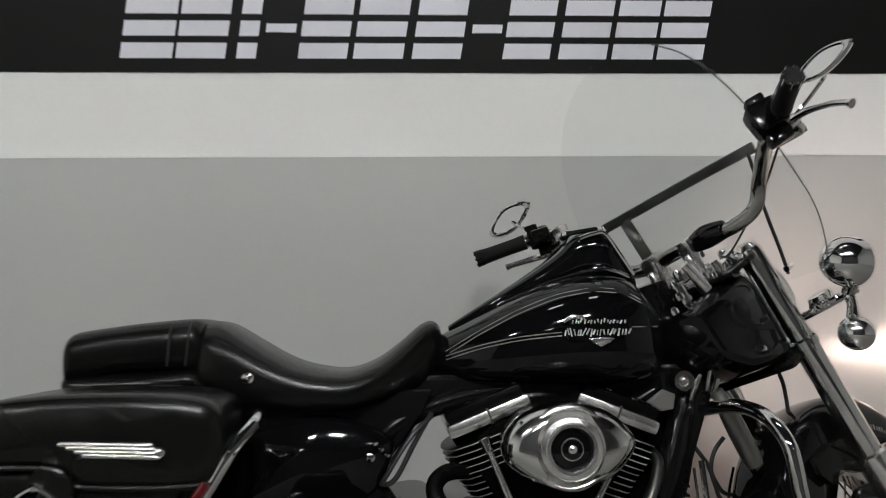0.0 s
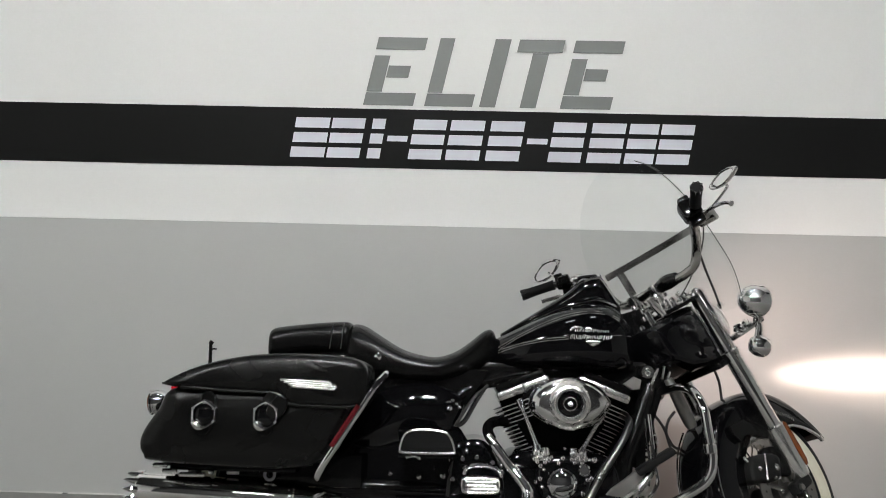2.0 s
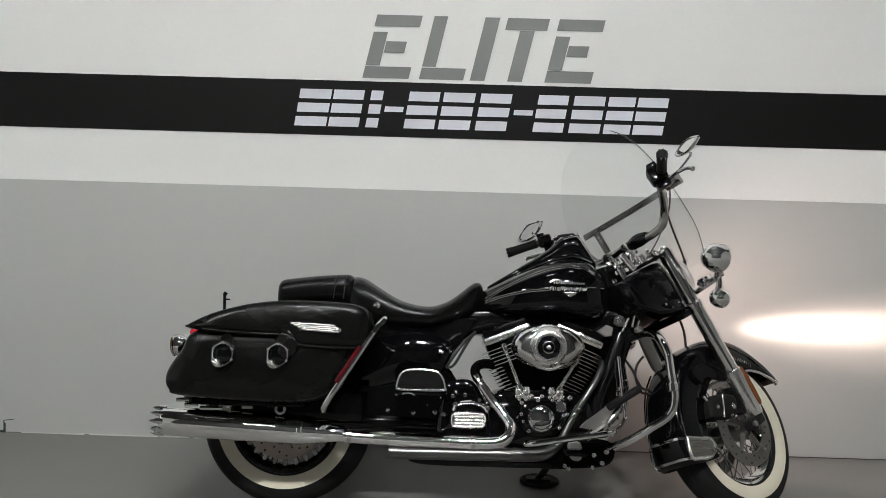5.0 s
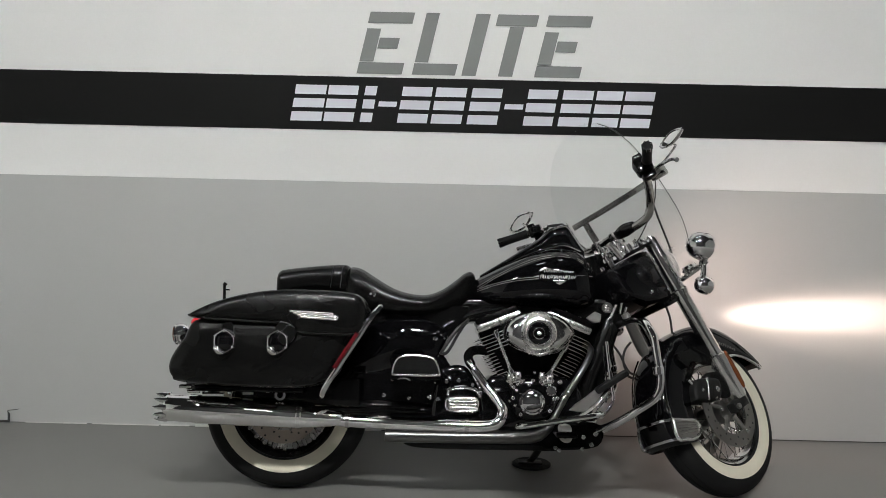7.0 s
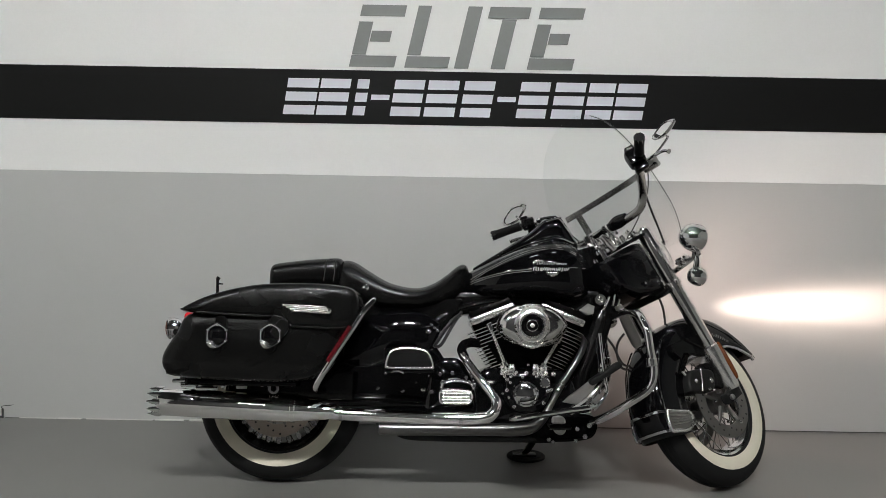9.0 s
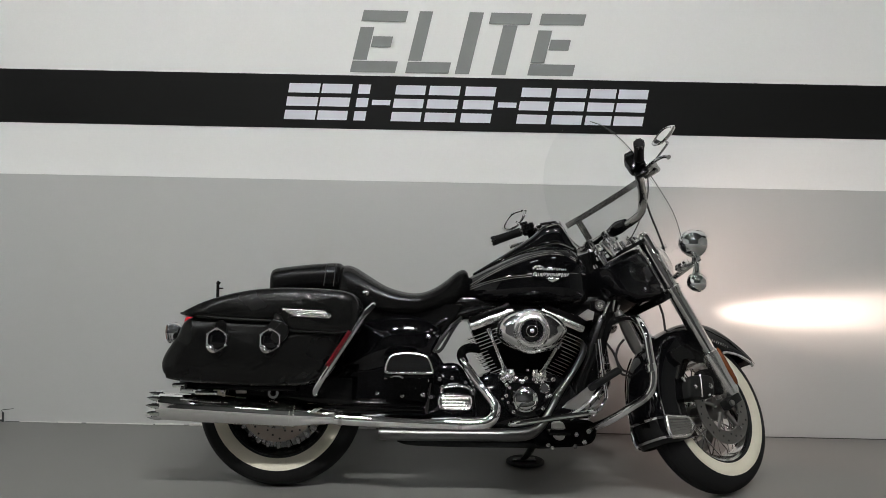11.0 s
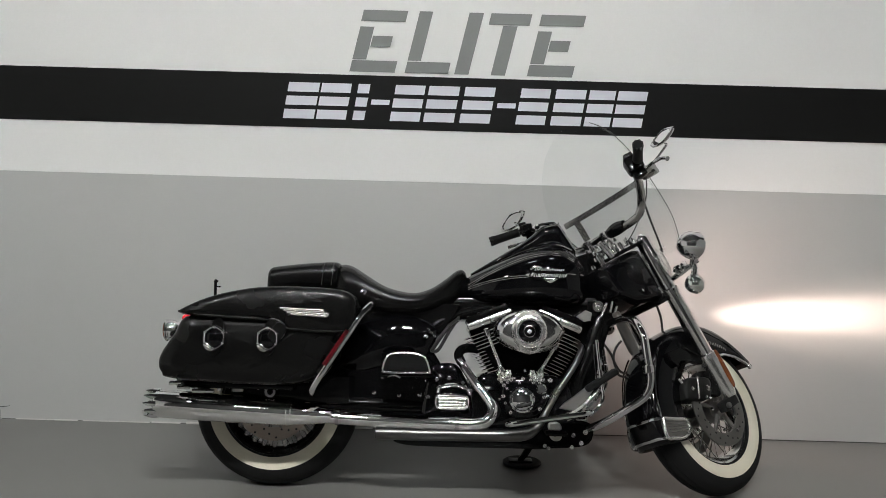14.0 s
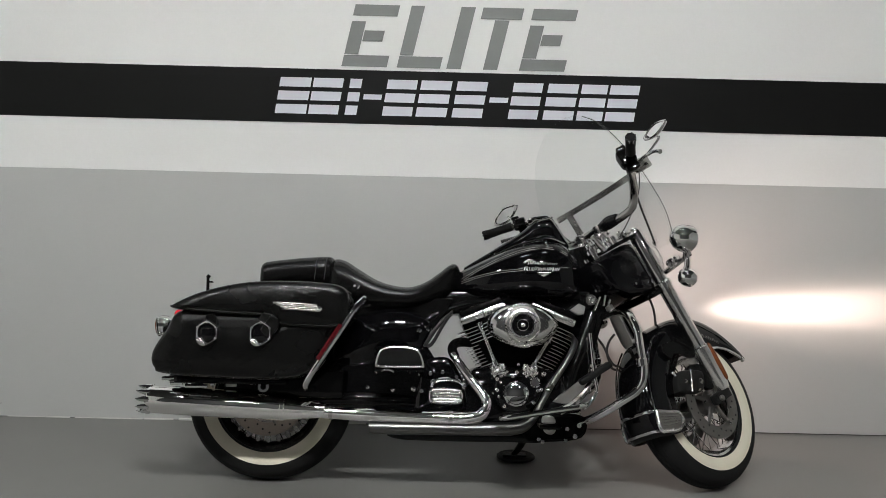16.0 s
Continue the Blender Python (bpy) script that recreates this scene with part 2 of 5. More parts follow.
# uneven sealant along the foot of the wall
random.seed(4)
bm = bmesh.new()
x = -1.42
while x < 0.25:
    w = random.uniform(0.12, 0.4)
    h = random.uniform(0.004, 0.008) if x < -1.05 else random.uniform(0.007, 0.012)
    block((x, WALL - random.uniform(0.010, 0.016), 0.001), (x + w - random.uniform(0.0, 0.03), WALL - 0.004, h), 0.0015, bm=bm)
    x += w
setting("baseboard", bm, SEALANT, "uneven pale sealant strip at the wall's foot", "baseboard")
setting("wall_foot_gap", block((-2.4, WALL - 0.012, 0.001), (-1.50, WALL - 0.004, 0.010), 0.001), DARK_FILL, "dark open gap under the wall panel", "gap")
setting("wall_foot_joint", block((0.3, WALL - 0.010, 0.001), (8, WALL - 0.004, 0.0042), 0.0005), DARK_FILL, "dark joint along the wall's foot", "gap")
# the shadow line below the sealant, laid in as a thin dark strip
setting("wall_foot_shadow", block((-1.49, WALL - 0.009, 0.0008), (0.3, WALL - 0.004, 0.0026), 0.0003), DARK_FILL, "thin dark strip as the shadow line under the sealant", "gap")
bracket = thing("wall_bracket", "small dark metal bracket at the panel's foot", "bracket", pose(-1.50, WALL - 0.014, 0))
part("upright", block((-0.004, -0.003, 0), (0.004, 0.007, 0.046), 0.002), DARK_FILL, bracket)
part("arm", tube([(0.0, 0.002, 0.044), (-0.006, 0.004, 0.056), (0.012, 0.005, 0.0605), (0.034, 0.006, 0.0625), (0.05, 0.007, 0.066)], [0.0028, 0.0018, 0.0018, 0.0016, 0.0008], 6), DARK_FILL, bracket)

outlet = thing("wall_outlet", "white plastic outlet plate on the grey wall panel", "wall outlet", pose(-1.580, WALL - 0.006, 1.146))
PLASTIC = material("white plastic", (0.68, 0.68, 0.66), 0.35, grain=0.05, size=90)
part("plate", block((-0.035, -0.006, -0.057), (0.035, 0, 0.057), 0.003), PLASTIC, outlet)
for dz in (-0.02, 0.02):
    face = part("socket", pillow([(-0.013, dz - 0.012), (0.013, dz - 0.012), (0.013, dz + 0.012), (-0.013, dz + 0.012)], [(-0.005, 0.0), (-0.0075, 0.0), (-0.008, 0.0015)], soft=3), PLASTIC, outlet)
    for dx in (-0.005, 0.005):
        part("slot", block((dx - 0.001, -0.0084, dz - 0.004), (dx + 0.001, -0.0078, dz + 0.004), 0), DARK_FILL, face)

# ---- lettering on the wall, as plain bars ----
def slanted(x0, x1, z0, z1, base, k):
    """A flat bar leaning by k; x0 and x1 are taken at the height base."""
    q = [(x0 + (z0 - base) * k, z0), (x1 + (z0 - base) * k, z0), (x1 + (z1 - base) * k, z1), (x0 + (z1 - base) * k, z1)]
    return loft([[Vector((p[0], y, p[1])) for p in q] for y in (WALL - 0.0045, WALL - 0.002)])


sign = thing("wall_sign", "large slanted grey bars painted above the black band", "wall sign")
ZB, ZT = 1.720, 2.012
H = ZT - ZB
SLANT = 0.225
for x0 in (0.161, 1.006):
    part("bar", slanted(x0 - 0.003, x0 + 0.208, ZB + 0.82 * H, ZT, ZB, SLANT), SIGN_GREY, sign)
    part("bar", slanted(x0, x0 + 0.066, ZB + 0.20 * H, ZB + 0.73 * H, ZB, SLANT), SIGN_GREY, sign)
    part("bar", slanted(x0 + 0.070, x0 + 0.165, ZB + 0.41 * H, ZB + 0.585 * H, ZB, SLANT), SIGN_GREY, sign)
    part("bar", slanted(x0, x0 + 0.215, ZB, ZB + 0.185 * H, ZB, SLANT), SIGN_GREY, sign)
part("bar", slanted(0.424, 0.487, ZB + 0.20 * H, ZT, ZB, SLANT), SIGN_GREY, sign)
part("bar", slanted(0.424, 0.630, ZB, ZB + 0.185 * H, ZB, SLANT), SIGN_GREY, sign)
part("bar", slanted(0.660, 0.728, ZB, ZT, ZB, SLANT), SIGN_GREY, sign)
part("bar", slanted(0.764, 0.958, ZB + 0.815 * H, ZT, ZB, SLANT), SIGN_GREY, sign)
part("bar", slanted(0.834, 0.902, ZB, ZB + 0.80 * H, ZB, SLANT), SIGN_GREY, sign)

plate = thing("wall_lettering", "row of white slanted bars on the black wall band", "lettering")
Z0, Z1 = 1.491, 1.662
for a, b in ((-0.152, -0.004), (0.006, 0.148), (0.180, 0.236), (0.358, 0.500), (0.518, 0.664), (0.690, 0.834), (0.958, 1.098), (1.124, 1.268), (1.284, 1.408), (1.420, 1.560)):
    for za, zb in ((Z0, Z0 + 0.044), (Z0 + 0.064, Z0 + 0.107), (Z1 - 0.044, Z1)):
        part("bar", slanted(a, b, za, zb, Z0, 0.16), SIGN_WHITE, plate)
for a, b in ((0.255, 0.342), (0.856, 0.944)):
    part("dash", slanted(a, b, 1.566, 1.590, Z0, 0.16), SIGN_WHITE, plate)

# ---- ceiling lamps: a bright pair ahead of the wall, dimmer ones round it ----
LAMPS = [(-0.1, -4.6, PANEL_FULL), (1.3, -4.6, PANEL_FULL), (-3.2, -4.6, PANEL_GLOW), (-0.1, -0.5, PANEL_NEAR), (1.5, -0.5, PANEL_NEAR), (-1.2, -7.4, PANEL_SIDE), (3.4, -6.4, PANEL_SIDE)]
for lx, ly, glow in LAMPS:
    lamp = thing("ceiling_light", "white rectangular panel lamp under the dark ceiling", "ceiling light", pose(lx, ly, 5.3), "ceiling lamps")
    part("housing", block((-0.29, -0.19, 0.012), (0.29, 0.19, 0.07), 0.008), ROOM_DARK, lamp)
    part("diffuser", block((-0.25, -0.15, 0), (0.25, 0.15, 0.011), 0.002), glow, lamp, "glowing white diffuser")
    for dx in (-0.2, 0.2):
        part("hanger", rod((dx, 0, 0.07), (dx, 0, 0.502), 0.006), ROOM_DARK, lamp)

# ---- the motorcycle: x forward, y to its left, z up, standing on its rear contact ----
LEAN = 10.0
bike = thing("motorcycle", "gloss black touring motorcycle, chrome engine, leather saddlebags, leaning on its stand", "motorcycle", pose(0, 0, 0, -LEAN, 0, 0))

# steering frame: f forward, l left, u up along the raked axis
RAKE, STEER, HEAD_X = radians(29.65), radians(39.6), 1.785
U = Vector((-math.sin(RAKE), 0, math.cos(RAKE)))
F0, L0 = Vector((math.cos(RAKE), 0, math.sin(RAKE))), Vector((0, 1, 0))
FA, LA = F0 * math.cos(STEER) + L0 * math.sin(STEER), L0 * math.cos(STEER) - F0 * math.sin(STEER)
FORK = Matrix.Translation((HEAD_X, 0, 0)) @ Matrix((FA, LA, U)).transposed().to_4x4()


def both(fn):
    for side in (-1, 1):
        fn(side)


# ---- wheels ----
def wheel(name, m, R, half, rim, white, label, discs, rim_mat=CHROME, disc_mat=STEEL):
    """A laced wheel about the y axis: tyre with its rim, spokes, hub and discs."""
    def flank(r):
        t = (r - rim) / (R - rim)
        return half * (0.80 + 0.75 * t - 0.95 * t * t) if t < 0.8 else half * (0.80 + 0.6 - 0.608 - (t - 0.8) * 2.1)
    side = [(r, flank(r)) for r in np.linspace(rim, rim + 0.86 * (R - rim), 12)]
    y1 = side[-1][1]
    crown = []
    for k in range(1, 12):
        s = 1 - 2 * k / 12
        r = R - (R - side[-1][0]) * abs(s) ** 2.2
        if k in (3, 6, 9):
            crown += [(r, (s + 0.03) * y1), (r - 0.005, (s + 0.022) * y1), (r - 0.005, (s - 0.022) * y1), (r, (s - 0.03) * y1)]
        else:
            crown.append((r, s * y1))
    prof = side + crown + [(r, -y) for r, y in side[::-1]]
    tyre = part(name, lathe(prof, 72, closed=True), RUBBER, bike, label, m)
    for sgn in (-1, 1):
        rr = np.linspace(rim + 0.008, white, 10)
        ring = [(r, sgn * (flank(r) + 0.0016)) for r in rr] + [(r, sgn * (flank(r) - 0.002)) for r in rr[::-1]]
        part("whitewall", lathe(ring, 72, closed=True), WHITEWALL, tyre, "cream white sidewall band")
    w = half * 0.80
    lip = [(rim + 0.012, w), (rim + 0.012, w - 0.006), (rim - 0.004, w - 0.012), (rim - 0.012, w * 0.55), (rim - 0.024, w * 0.4), (rim - 0.026, 0)]
    inner = [(r - 0.004, y * 0.97) for r, y in lip[::-1]]
    outer = lip + [(r, -y) for r, y in lip[::-1][1:]]
    back = [(r - 0.005, y) for r, y in outer[::-1]]
    part("rim", lathe(outer + back, 72, closed=True), rim_mat, tyre, "polished rim")
    for sgn in (-1, 1):
        part("rim_lip", lathe([(rim + 0.013, sgn * (w + 0.002)), (rim + 0.013, sgn * (w - 0.004)), (rim + 0.003, sgn * (w - 0.007)), (rim + 0.002, sgn * (w - 0.002))], 72, closed=True), CHROME, tyre, "chrome rim lip")
    part("hub", lathe([(0.018, -0.085), (0.045, -0.08), (0.048, -0.05), (0.034, -0.045), (0.034, 0.045), (0.048, 0.05), (0.045, 0.08), (0.018, 0.085)], 32), STEEL, tyre)
    spoke = mesh_of("spoke", rod((0, 0, 0), (0, 1, 0), 0.0026, 6), CHROME)
    for k in range(40):
        a = 2 * math.pi * k / 40
        sgn = 1 if k % 2 else -1
        lead = (0.62 if (k // 2) % 2 else -0.62)
        p0 = Vector((0.043 * math.cos(a + lead), sgn * 0.05, 0.043 * math.sin(a + lead)))
        p1 = Vector(((rim - 0.024) * math.cos(a), sgn * 0.012, (rim - 0.024) * math.sin(a)))
        part("spoke", spoke, CHROME, tyre, m=aim(p0, p1) @ Matrix.Diagonal((1, (p1 - p0).length, 1, 1)))
    for y, rd, scallop in discs:
        b = bmesh.new()
        n = 60
        def ring(r, yy, wob=0.0):
            return [Vector(((r + wob * math.cos(10 * t)) * math.cos(t), yy, (r + wob * math.cos(10 * t)) * math.sin(t))) for t in (2 * math.pi * k / n for k in range(n))]
        loft([ring(rd, y - 0.003, scallop), ring(rd, y + 0.003, scallop), ring(rd * 0.66, y + 0.003), ring(rd * 0.66, y - 0.003)], bm=b, wrap=True)
        d = part("brake_disc", b, disc_mat, tyre, "drilled steel brake disc")
        dot = mesh_of("drilling", rod((0, -0.0005, 0), (0, 0.0036, 0), 0.0042, 8), DARK_FILL)
        for k in range(30):
            t = 2 * math.pi * k / 30
            r = rd * (0.74 + 0.09 * (k % 3))
            s = -1 if y < 0 else 1
            part("drilling", dot, DARK_FILL, d, m=pose(r * math.cos(t), y if s > 0 else y - 0.0036, r * math.sin(t)))
        carrier = bmesh.new()
        for k in range(5):
            t = 2 * math.pi * k / 5
            tube([(0.03 * math.cos(t), y, 0.03 * math.sin(t)), (rd * 0.7 * math.cos(t), y, rd * 0.7 * math.sin(t))], [0.010, 0.006], 8, 2, carrier)
        part("carrier", carrier, STEEL, d)
    return tyre


AXLE_Z = 0.320
rear = wheel("rear_wheel", pose(0, 0, AXLE_Z), 0.320, 0.082, 0.203, 0.258, "black rear tyre with a cream whitewall", [(-0.098, 0.146, 0.0)], PAINT, DISC_WARM)
# scalloped pulley on the far side of the hub
b = bmesh.new()
n = 140
loft([[Vector(((r + (w if w else 0) * (1 if k % 5 < 3 else -1)) * math.cos(2 * math.pi * k / n), y, (r + (w if w else 0) * (1 if k % 5 < 3 else -1)) * math.sin(2 * math.pi * k / n))) for k in range(n)]
      for r, y, w in ((0.152, 0.07, 0.008), (0.152, 0.085, 0.008), (0.10, 0.085, 0), (0.10, 0.07, 0))], bm=b, wrap=True)
pulley = part("pulley", b, ALLOY, rear, "toothed alloy drive pulley")
petal = mesh_of("pulley_lug", pillow([(-0.008, 0.150), (0.008, 0.150), (0.0105, 0.164), (0.006, 0.177), (-0.006, 0.177), (-0.0105, 0.164)], [(-0.034, 0.001), (-0.038, 0.0), (-0.040, 0.002)], soft=2), CHROME_WORN)
for k in range(26):
    part("pulley_lug", petal, CHROME_WORN, pulley, m=pose(0, 0, 0, 0, 360 * k / 26, 0))
front = wheel("front_wheel", FORK @ pose(0.081, 0, 0.3215), 0.320, 0.066, 0.206, 0.264, "black front tyre with a cream whitewall", [(-0.088, 0.148, 0.0), (0.088, 0.148, 0.0)], CHROME_SATIN)


# ---- fenders ----
def fender(name, centre, R, half, a0, a1, skirt, m, label, skew=0.0):
    """A shell round a wheel from angle a0 to a1 (degrees, 0 ahead, 90 up); skirt(a) gives the depth of its sides."""
    rings = []
    for k in range(41):
        a = a0 + (a1 - a0) * k / 40
        d = skirt(a)
        turn = skew * max(0.0, min(1.0, (a - 110) / 60))
        sec = [(-half, R - d), (-half, R - 0.7 * d), (-half, R - 0.4 * d), (-half * 0.97, R - 0.2 * d - 0.006), (-half * 0.86, R - 0.012), (-half * 0.62, R - 0.003), (-half * 0.3, R), (0, R + 0.001)]
        sec = sec + [(-y, r) for y, r in sec[::-1][1:]]
        rings.append([Vector((centre[0] + r * math.cos(radians(a + turn * (R - r) / 0.14)), y, centre[1] + r * math.sin(radians(a + turn * (R - r) / 0.14)))) for y, r in sec])
    ob = part(name, loft(rings, cap=False, ring_closed=False), PAINT, bike, label, m, sharp=60)
    s = ob.modifiers.new("thickness", "SOLIDIFY")
    s.thickness, s.offset = 0.004, -1
    return ob


rear_fender = fender("rear_fender", (0, AXLE_Z), 0.398, 0.115, 20, 172, lambda a: 0.09, None, "gloss black rear fender")
FC = (0.081, 0.3215)
FR, FH = 0.361, 0.087


def front_skirt(a):
    return 0.037 + 0.086 * min(1, max(0, (a - 12) / 33)) + 0.027 * max(0, min(1, (a - 70) / 40))


front_fender = fender("front_fender", FC, FR, FH, 8, 177, front_skirt, FORK, "gloss black skirted front fender", 9)


def on_fender(r, a, l):
    return Vector((FC[0] + r * math.cos(radians(a)), l, FC[1] + r * math.sin(radians(a))))


def fender_band(a0, a1, r0, turn, name, mat, label, lift=0.003):
    """A trim band laid over the fender's crown and sides."""
    rings = []
    for k in range(9):
        a = a0 + (a1 - a0) * k / 8
        sec = [(-FH - lift, r0), (-FH - lift, FR - 0.032), (-FH * 0.89, FR - 0.011 + lift), (-FH * 0.62, FR - 0.002 + lift), (0, FR + 0.002 + lift)]
        sec += [(-y, r) for y, r in sec[::-1][1:]]
        rings.append([on_fender(r, a + turn * (FR - r) / 0.14, y) for y, r in sec])
    ob = part(name, loft(rings, cap=False, ring_closed=False), mat, front_fender, label, sharp=60)
    s = ob.modifiers.new("thickness", "SOLIDIFY")
    s.thickness, s.offset = 0.004, 1
    return ob


fender_band(160.6, 162.2, 0.225, 5.5, "trim_rail", CHROME, "chrome fender rail")
fender_band(172.4, 174.0, 0.262, 9.5, "trim_rail", CHROME, "chrome fender rail")
for sgn in (-1, 1):
    corners = [on_fender(r, a, 0) for r, a in ((0.338, 162.0), (0.275, 164.2), (0.218, 167.2), (0.211, 176.5), (0.255, 180.5), (0.31, 177.5), (0.352, 173.4))]
    flat = [(c.x, c.z) for c in corners]
    panel = part("trim_panel", pillow(flat, [(sgn * (FH - 0.004), 0.0), (sgn * (FH + 0.003), 0.0), (sgn * (FH + 0.004), 0.002)], soft=3), STEEL, front_fender, "grey ribbed fender panel in a bright frame")
    part("trim_frame", tube([Vector((x, sgn * (FH + 0.004), z)) for x, z in flat + flat[:1]], 0.0066, 8, 5), BRIGHT, panel, "chrome panel frame")
    for k in range(5):
        p, q = on_fender(0.325, 164.4 + 2.0 * k, sgn * (FH + 0.004)), on_fender(0.226, 168.4 + 2.1 * k, sgn * (FH + 0.004))
        part("trim_rib", rod(p, q, 0.0018, 6), CHROME_WORN, panel)
    part("seam_trim", tube([on_fender(r, a, sgn * l) for r, a, l in ((0.352, 112, FH - 0.006), (0.3475, 123, FH), (0.343, 135, FH + 0.001), (0.341, 148, FH + 0.001), (0.340, 161, FH + 0.001))], 0.0035, 8), CHROME, front_fender, "thin chrome seam trim")
fender_band(8, 11, FR - 0.042, 0, "tip_rail", CHROME, "chrome fender tip rail")
for sgn in (-1, 1):
    lower = [(a, FR - front_skirt(a)) for a in (8, 12, 16, 22, 28, 36, 44)]
    part("edge_trim", tube([on_fender(r, a, sgn * (FH + 0.0005)) for a, r in lower], 0.0055, 8), CHROME, front_fender, "chrome fender edge")
    for k in range(11):
        c = on_fender(0.276 + 0.0012 * k, 58 - 2.2 * k, sgn * (FH + 0.0015))
        part("script_bar", rod(c + Vector((-0.002, 0, -0.004)), c + Vector((0.003, 0, 0.004 + 0.002 * (k % 3))), 0.0016, 6), PINLINE, front_fender, "thin silver script bar")

# ---- fork ----
LEG_F, LEG_L = 0.140, 0.121


def fork_leg(s):
    leg = part("fork_leg", lathe([(0.029, 0.532), (0.037, 0.526), (0.039, 0.50), (0.037, 0.44), (0.036, 0.375), (0.030, 0.342), (0.016, 0.334)], 32, Matrix.Translation((LEG_F, s * LEG_L, 0)) @ pose(0, 0, 0, 90)), BRIGHT, bike, "satin alloy fork slider", FORK)
    part("fork_cover", lathe([(0.028, 0.52), (0.030, 0.53), (0.030, 0.80), (0.035, 0.802), (0.035, 0.82), (0.029, 0.825), (0.029, 1.045), (0.024, 1.06), (0.008, 1.066)], 32, Matrix.Translation((LEG_F, s * LEG_L, 0)) @ pose(0, 0, 0, 90)), CHROME_SATIN, leg, "chrome upper fork tube")
    part("fork_reflector", pillow([(-0.013, 0.384), (0.013, 0.380), (0.014, 0.508), (-0.013, 0.520)], [(-0.003, 0.002), (0.003, 0.002), (0.006, 0.006)], m=Matrix.Translation((LEG_F + 0.014, s * (LEG_L + 0.034), 0)) @ pose(0, 0, 0, 0, 0, 180 if s < 0 else 0), soft=3), AMBER, leg, "long amber side reflector")
    part("axle_cap", rod((0.081, s * (LEG_L - 0.02), 0.3215), (0.081, s * (LEG_L + 0.028), 0.3215), 0.011, 20), STEEL, leg)
    part("axle_clamp", block((0.062, s * LEG_L - 0.018, 0.302), (0.160, s * LEG_L + 0.022, 0.345), 0.012), CAST_DARK, leg)
    for ku in (0.31, 0.333):
        part("clamp_nut", rod((0.155, s * LEG_L, ku), (0.165, s * LEG_L, ku - 0.004), 0.008, 6), CHROME, leg)
    body = [(-0.046, 0.492), (0.022, 0.480), (0.088, 0.446), (0.072, 0.405), (0.030, 0.380), (-0.035, 0.404), (-0.092, 0.434)]
    c = part("brake_caliper", pillow(body, [(s * 0.066, 0.0), (s * 0.108, 0.0), (s * 0.116, 0.004), (s * 0.120, 0.010)], soft=3, dome=s * 0.004), CAST_DARK, leg, "dark cast brake caliper")
    for f, u, r in ((0.045, 0.418, 0.012), (-0.040, 0.452, 0.008), (0.010, 0.395, 0.006)):
        part("piston_cap", lathe([(r, 0), (r, 0.004), (r * 0.6, 0.008), (0.002, 0.009)], 16, aim((f, s * 0.119, u), (f, s * 0.2, u))), CHROME_WORN, c)
    part("caliper_bridge", rod((-0.034, s * 0.121, 0.408), (0.022, s * 0.121, 0.478), 0.004, 10), BRIGHT, c, "bright bridge edge")
    part("bleed_nipple", rod((-0.052, s * 0.10, 0.488), (-0.060, s * 0.10, 0.510), 0.006, 8), CHROME, c)
    for f, u, r in ((0.112, 0.318, 0.011), (0.135, 0.258, 0.006), (0.110, 0.212, 0.007), (0.040, 0.245, 0.006), (0.036, 0.338, 0.007)):
        part("disc_bolt", lathe([(r, 0), (r, 0.004), (r * 0.5, 0.008), (0.002, 0.009)], 12, aim((f, s * 0.094, u), (f, s * 0.2, u))), CHROME, c)
    part("fender_bracket", pillow([(-0.04, 0.615), (0.165, 0.575), (0.15, 0.50), (0.10, 0.505), (0.055, 0.535), (0.0, 0.56), (-0.03, 0.55)], [(s * 0.090, 0.0), (s * 0.103, 0.0), (s * 0.105, 0.002)], soft=2), FRAME, leg, "black fender bracket")
    part("caliper_bracket", pillow([(0.02, 0.47), (0.05, 0.49), (0.13, 0.46), (0.15, 0.40), (0.12, 0.36), (0.06, 0.385)], [(s * 0.092, 0.0), (s * 0.104, 0.0), (s * 0.108, 0.004)], soft=2), FRAME, leg, "black caliper bracket")
    part("fender_stay", tube([(LEG_F, s * 0.115, 0.50), (0.09, s * 0.108, 0.56), (0.05, s * 0.107, 0.60)], 0.005, 8), FRAME, leg)


both(fork_leg)
part("lower_triple_tree", block((0.05, -0.125, 0.785), (0.16, 0.125, 0.812), 0.012), FRAME, bike, m=FORK)
tree = part("upper_triple_tree", block((0.0, -0.140, 1.032), (0.165, 0.140, 1.046), 0.006), FRAME, bike, "black upper fork clamp", FORK)
part("stem_tube", tube([(-0.04, -0.03, 1.02), (-0.04, -0.03, 1.075)], 0.020, 18, 2), CHROME, tree)
part("stem_nut", rod((0.03, 0, 1.06), (0.03, 0, 1.085), 0.022, 6), CHROME, tree)
for s in (-1, 1):
    part("riser", tube([(0.045, s * 0.045, 1.05), (0.045, s * 0.045, 1.09), (0.05, s * 0.045, 1.125)], [0.024, 0.019, 0.024], 16), BRIGHT, tree)
    part("fork_cap", lathe([(0.025, 0), (0.026, 0.008), (0.020, 0.017), (0.008, 0.021), (0.002, 0.0215)], 20, aim((LEG_F, s * LEG_L, 1.05), (LEG_F, s * LEG_L, 1.2))), BRIGHT, tree)
for f0, u0, f1, u1, r in ((-0.078, 1.112, -0.054, 1.040, 0.0125), (0.028, 1.078, 0.034, 1.036, 0.010), (0.086, 1.074, 0.106, 1.034, 0.010)):
    part("tree_cover", tube([(f0, -0.10, u0), ((f0 + f1) / 2, -0.101, (u0 + u1) / 2), (f1, -0.10, u1)], [r * 0.8, r, r * 1.1], 14, 4), BRIGHT, tree, "small chrome cover tube")
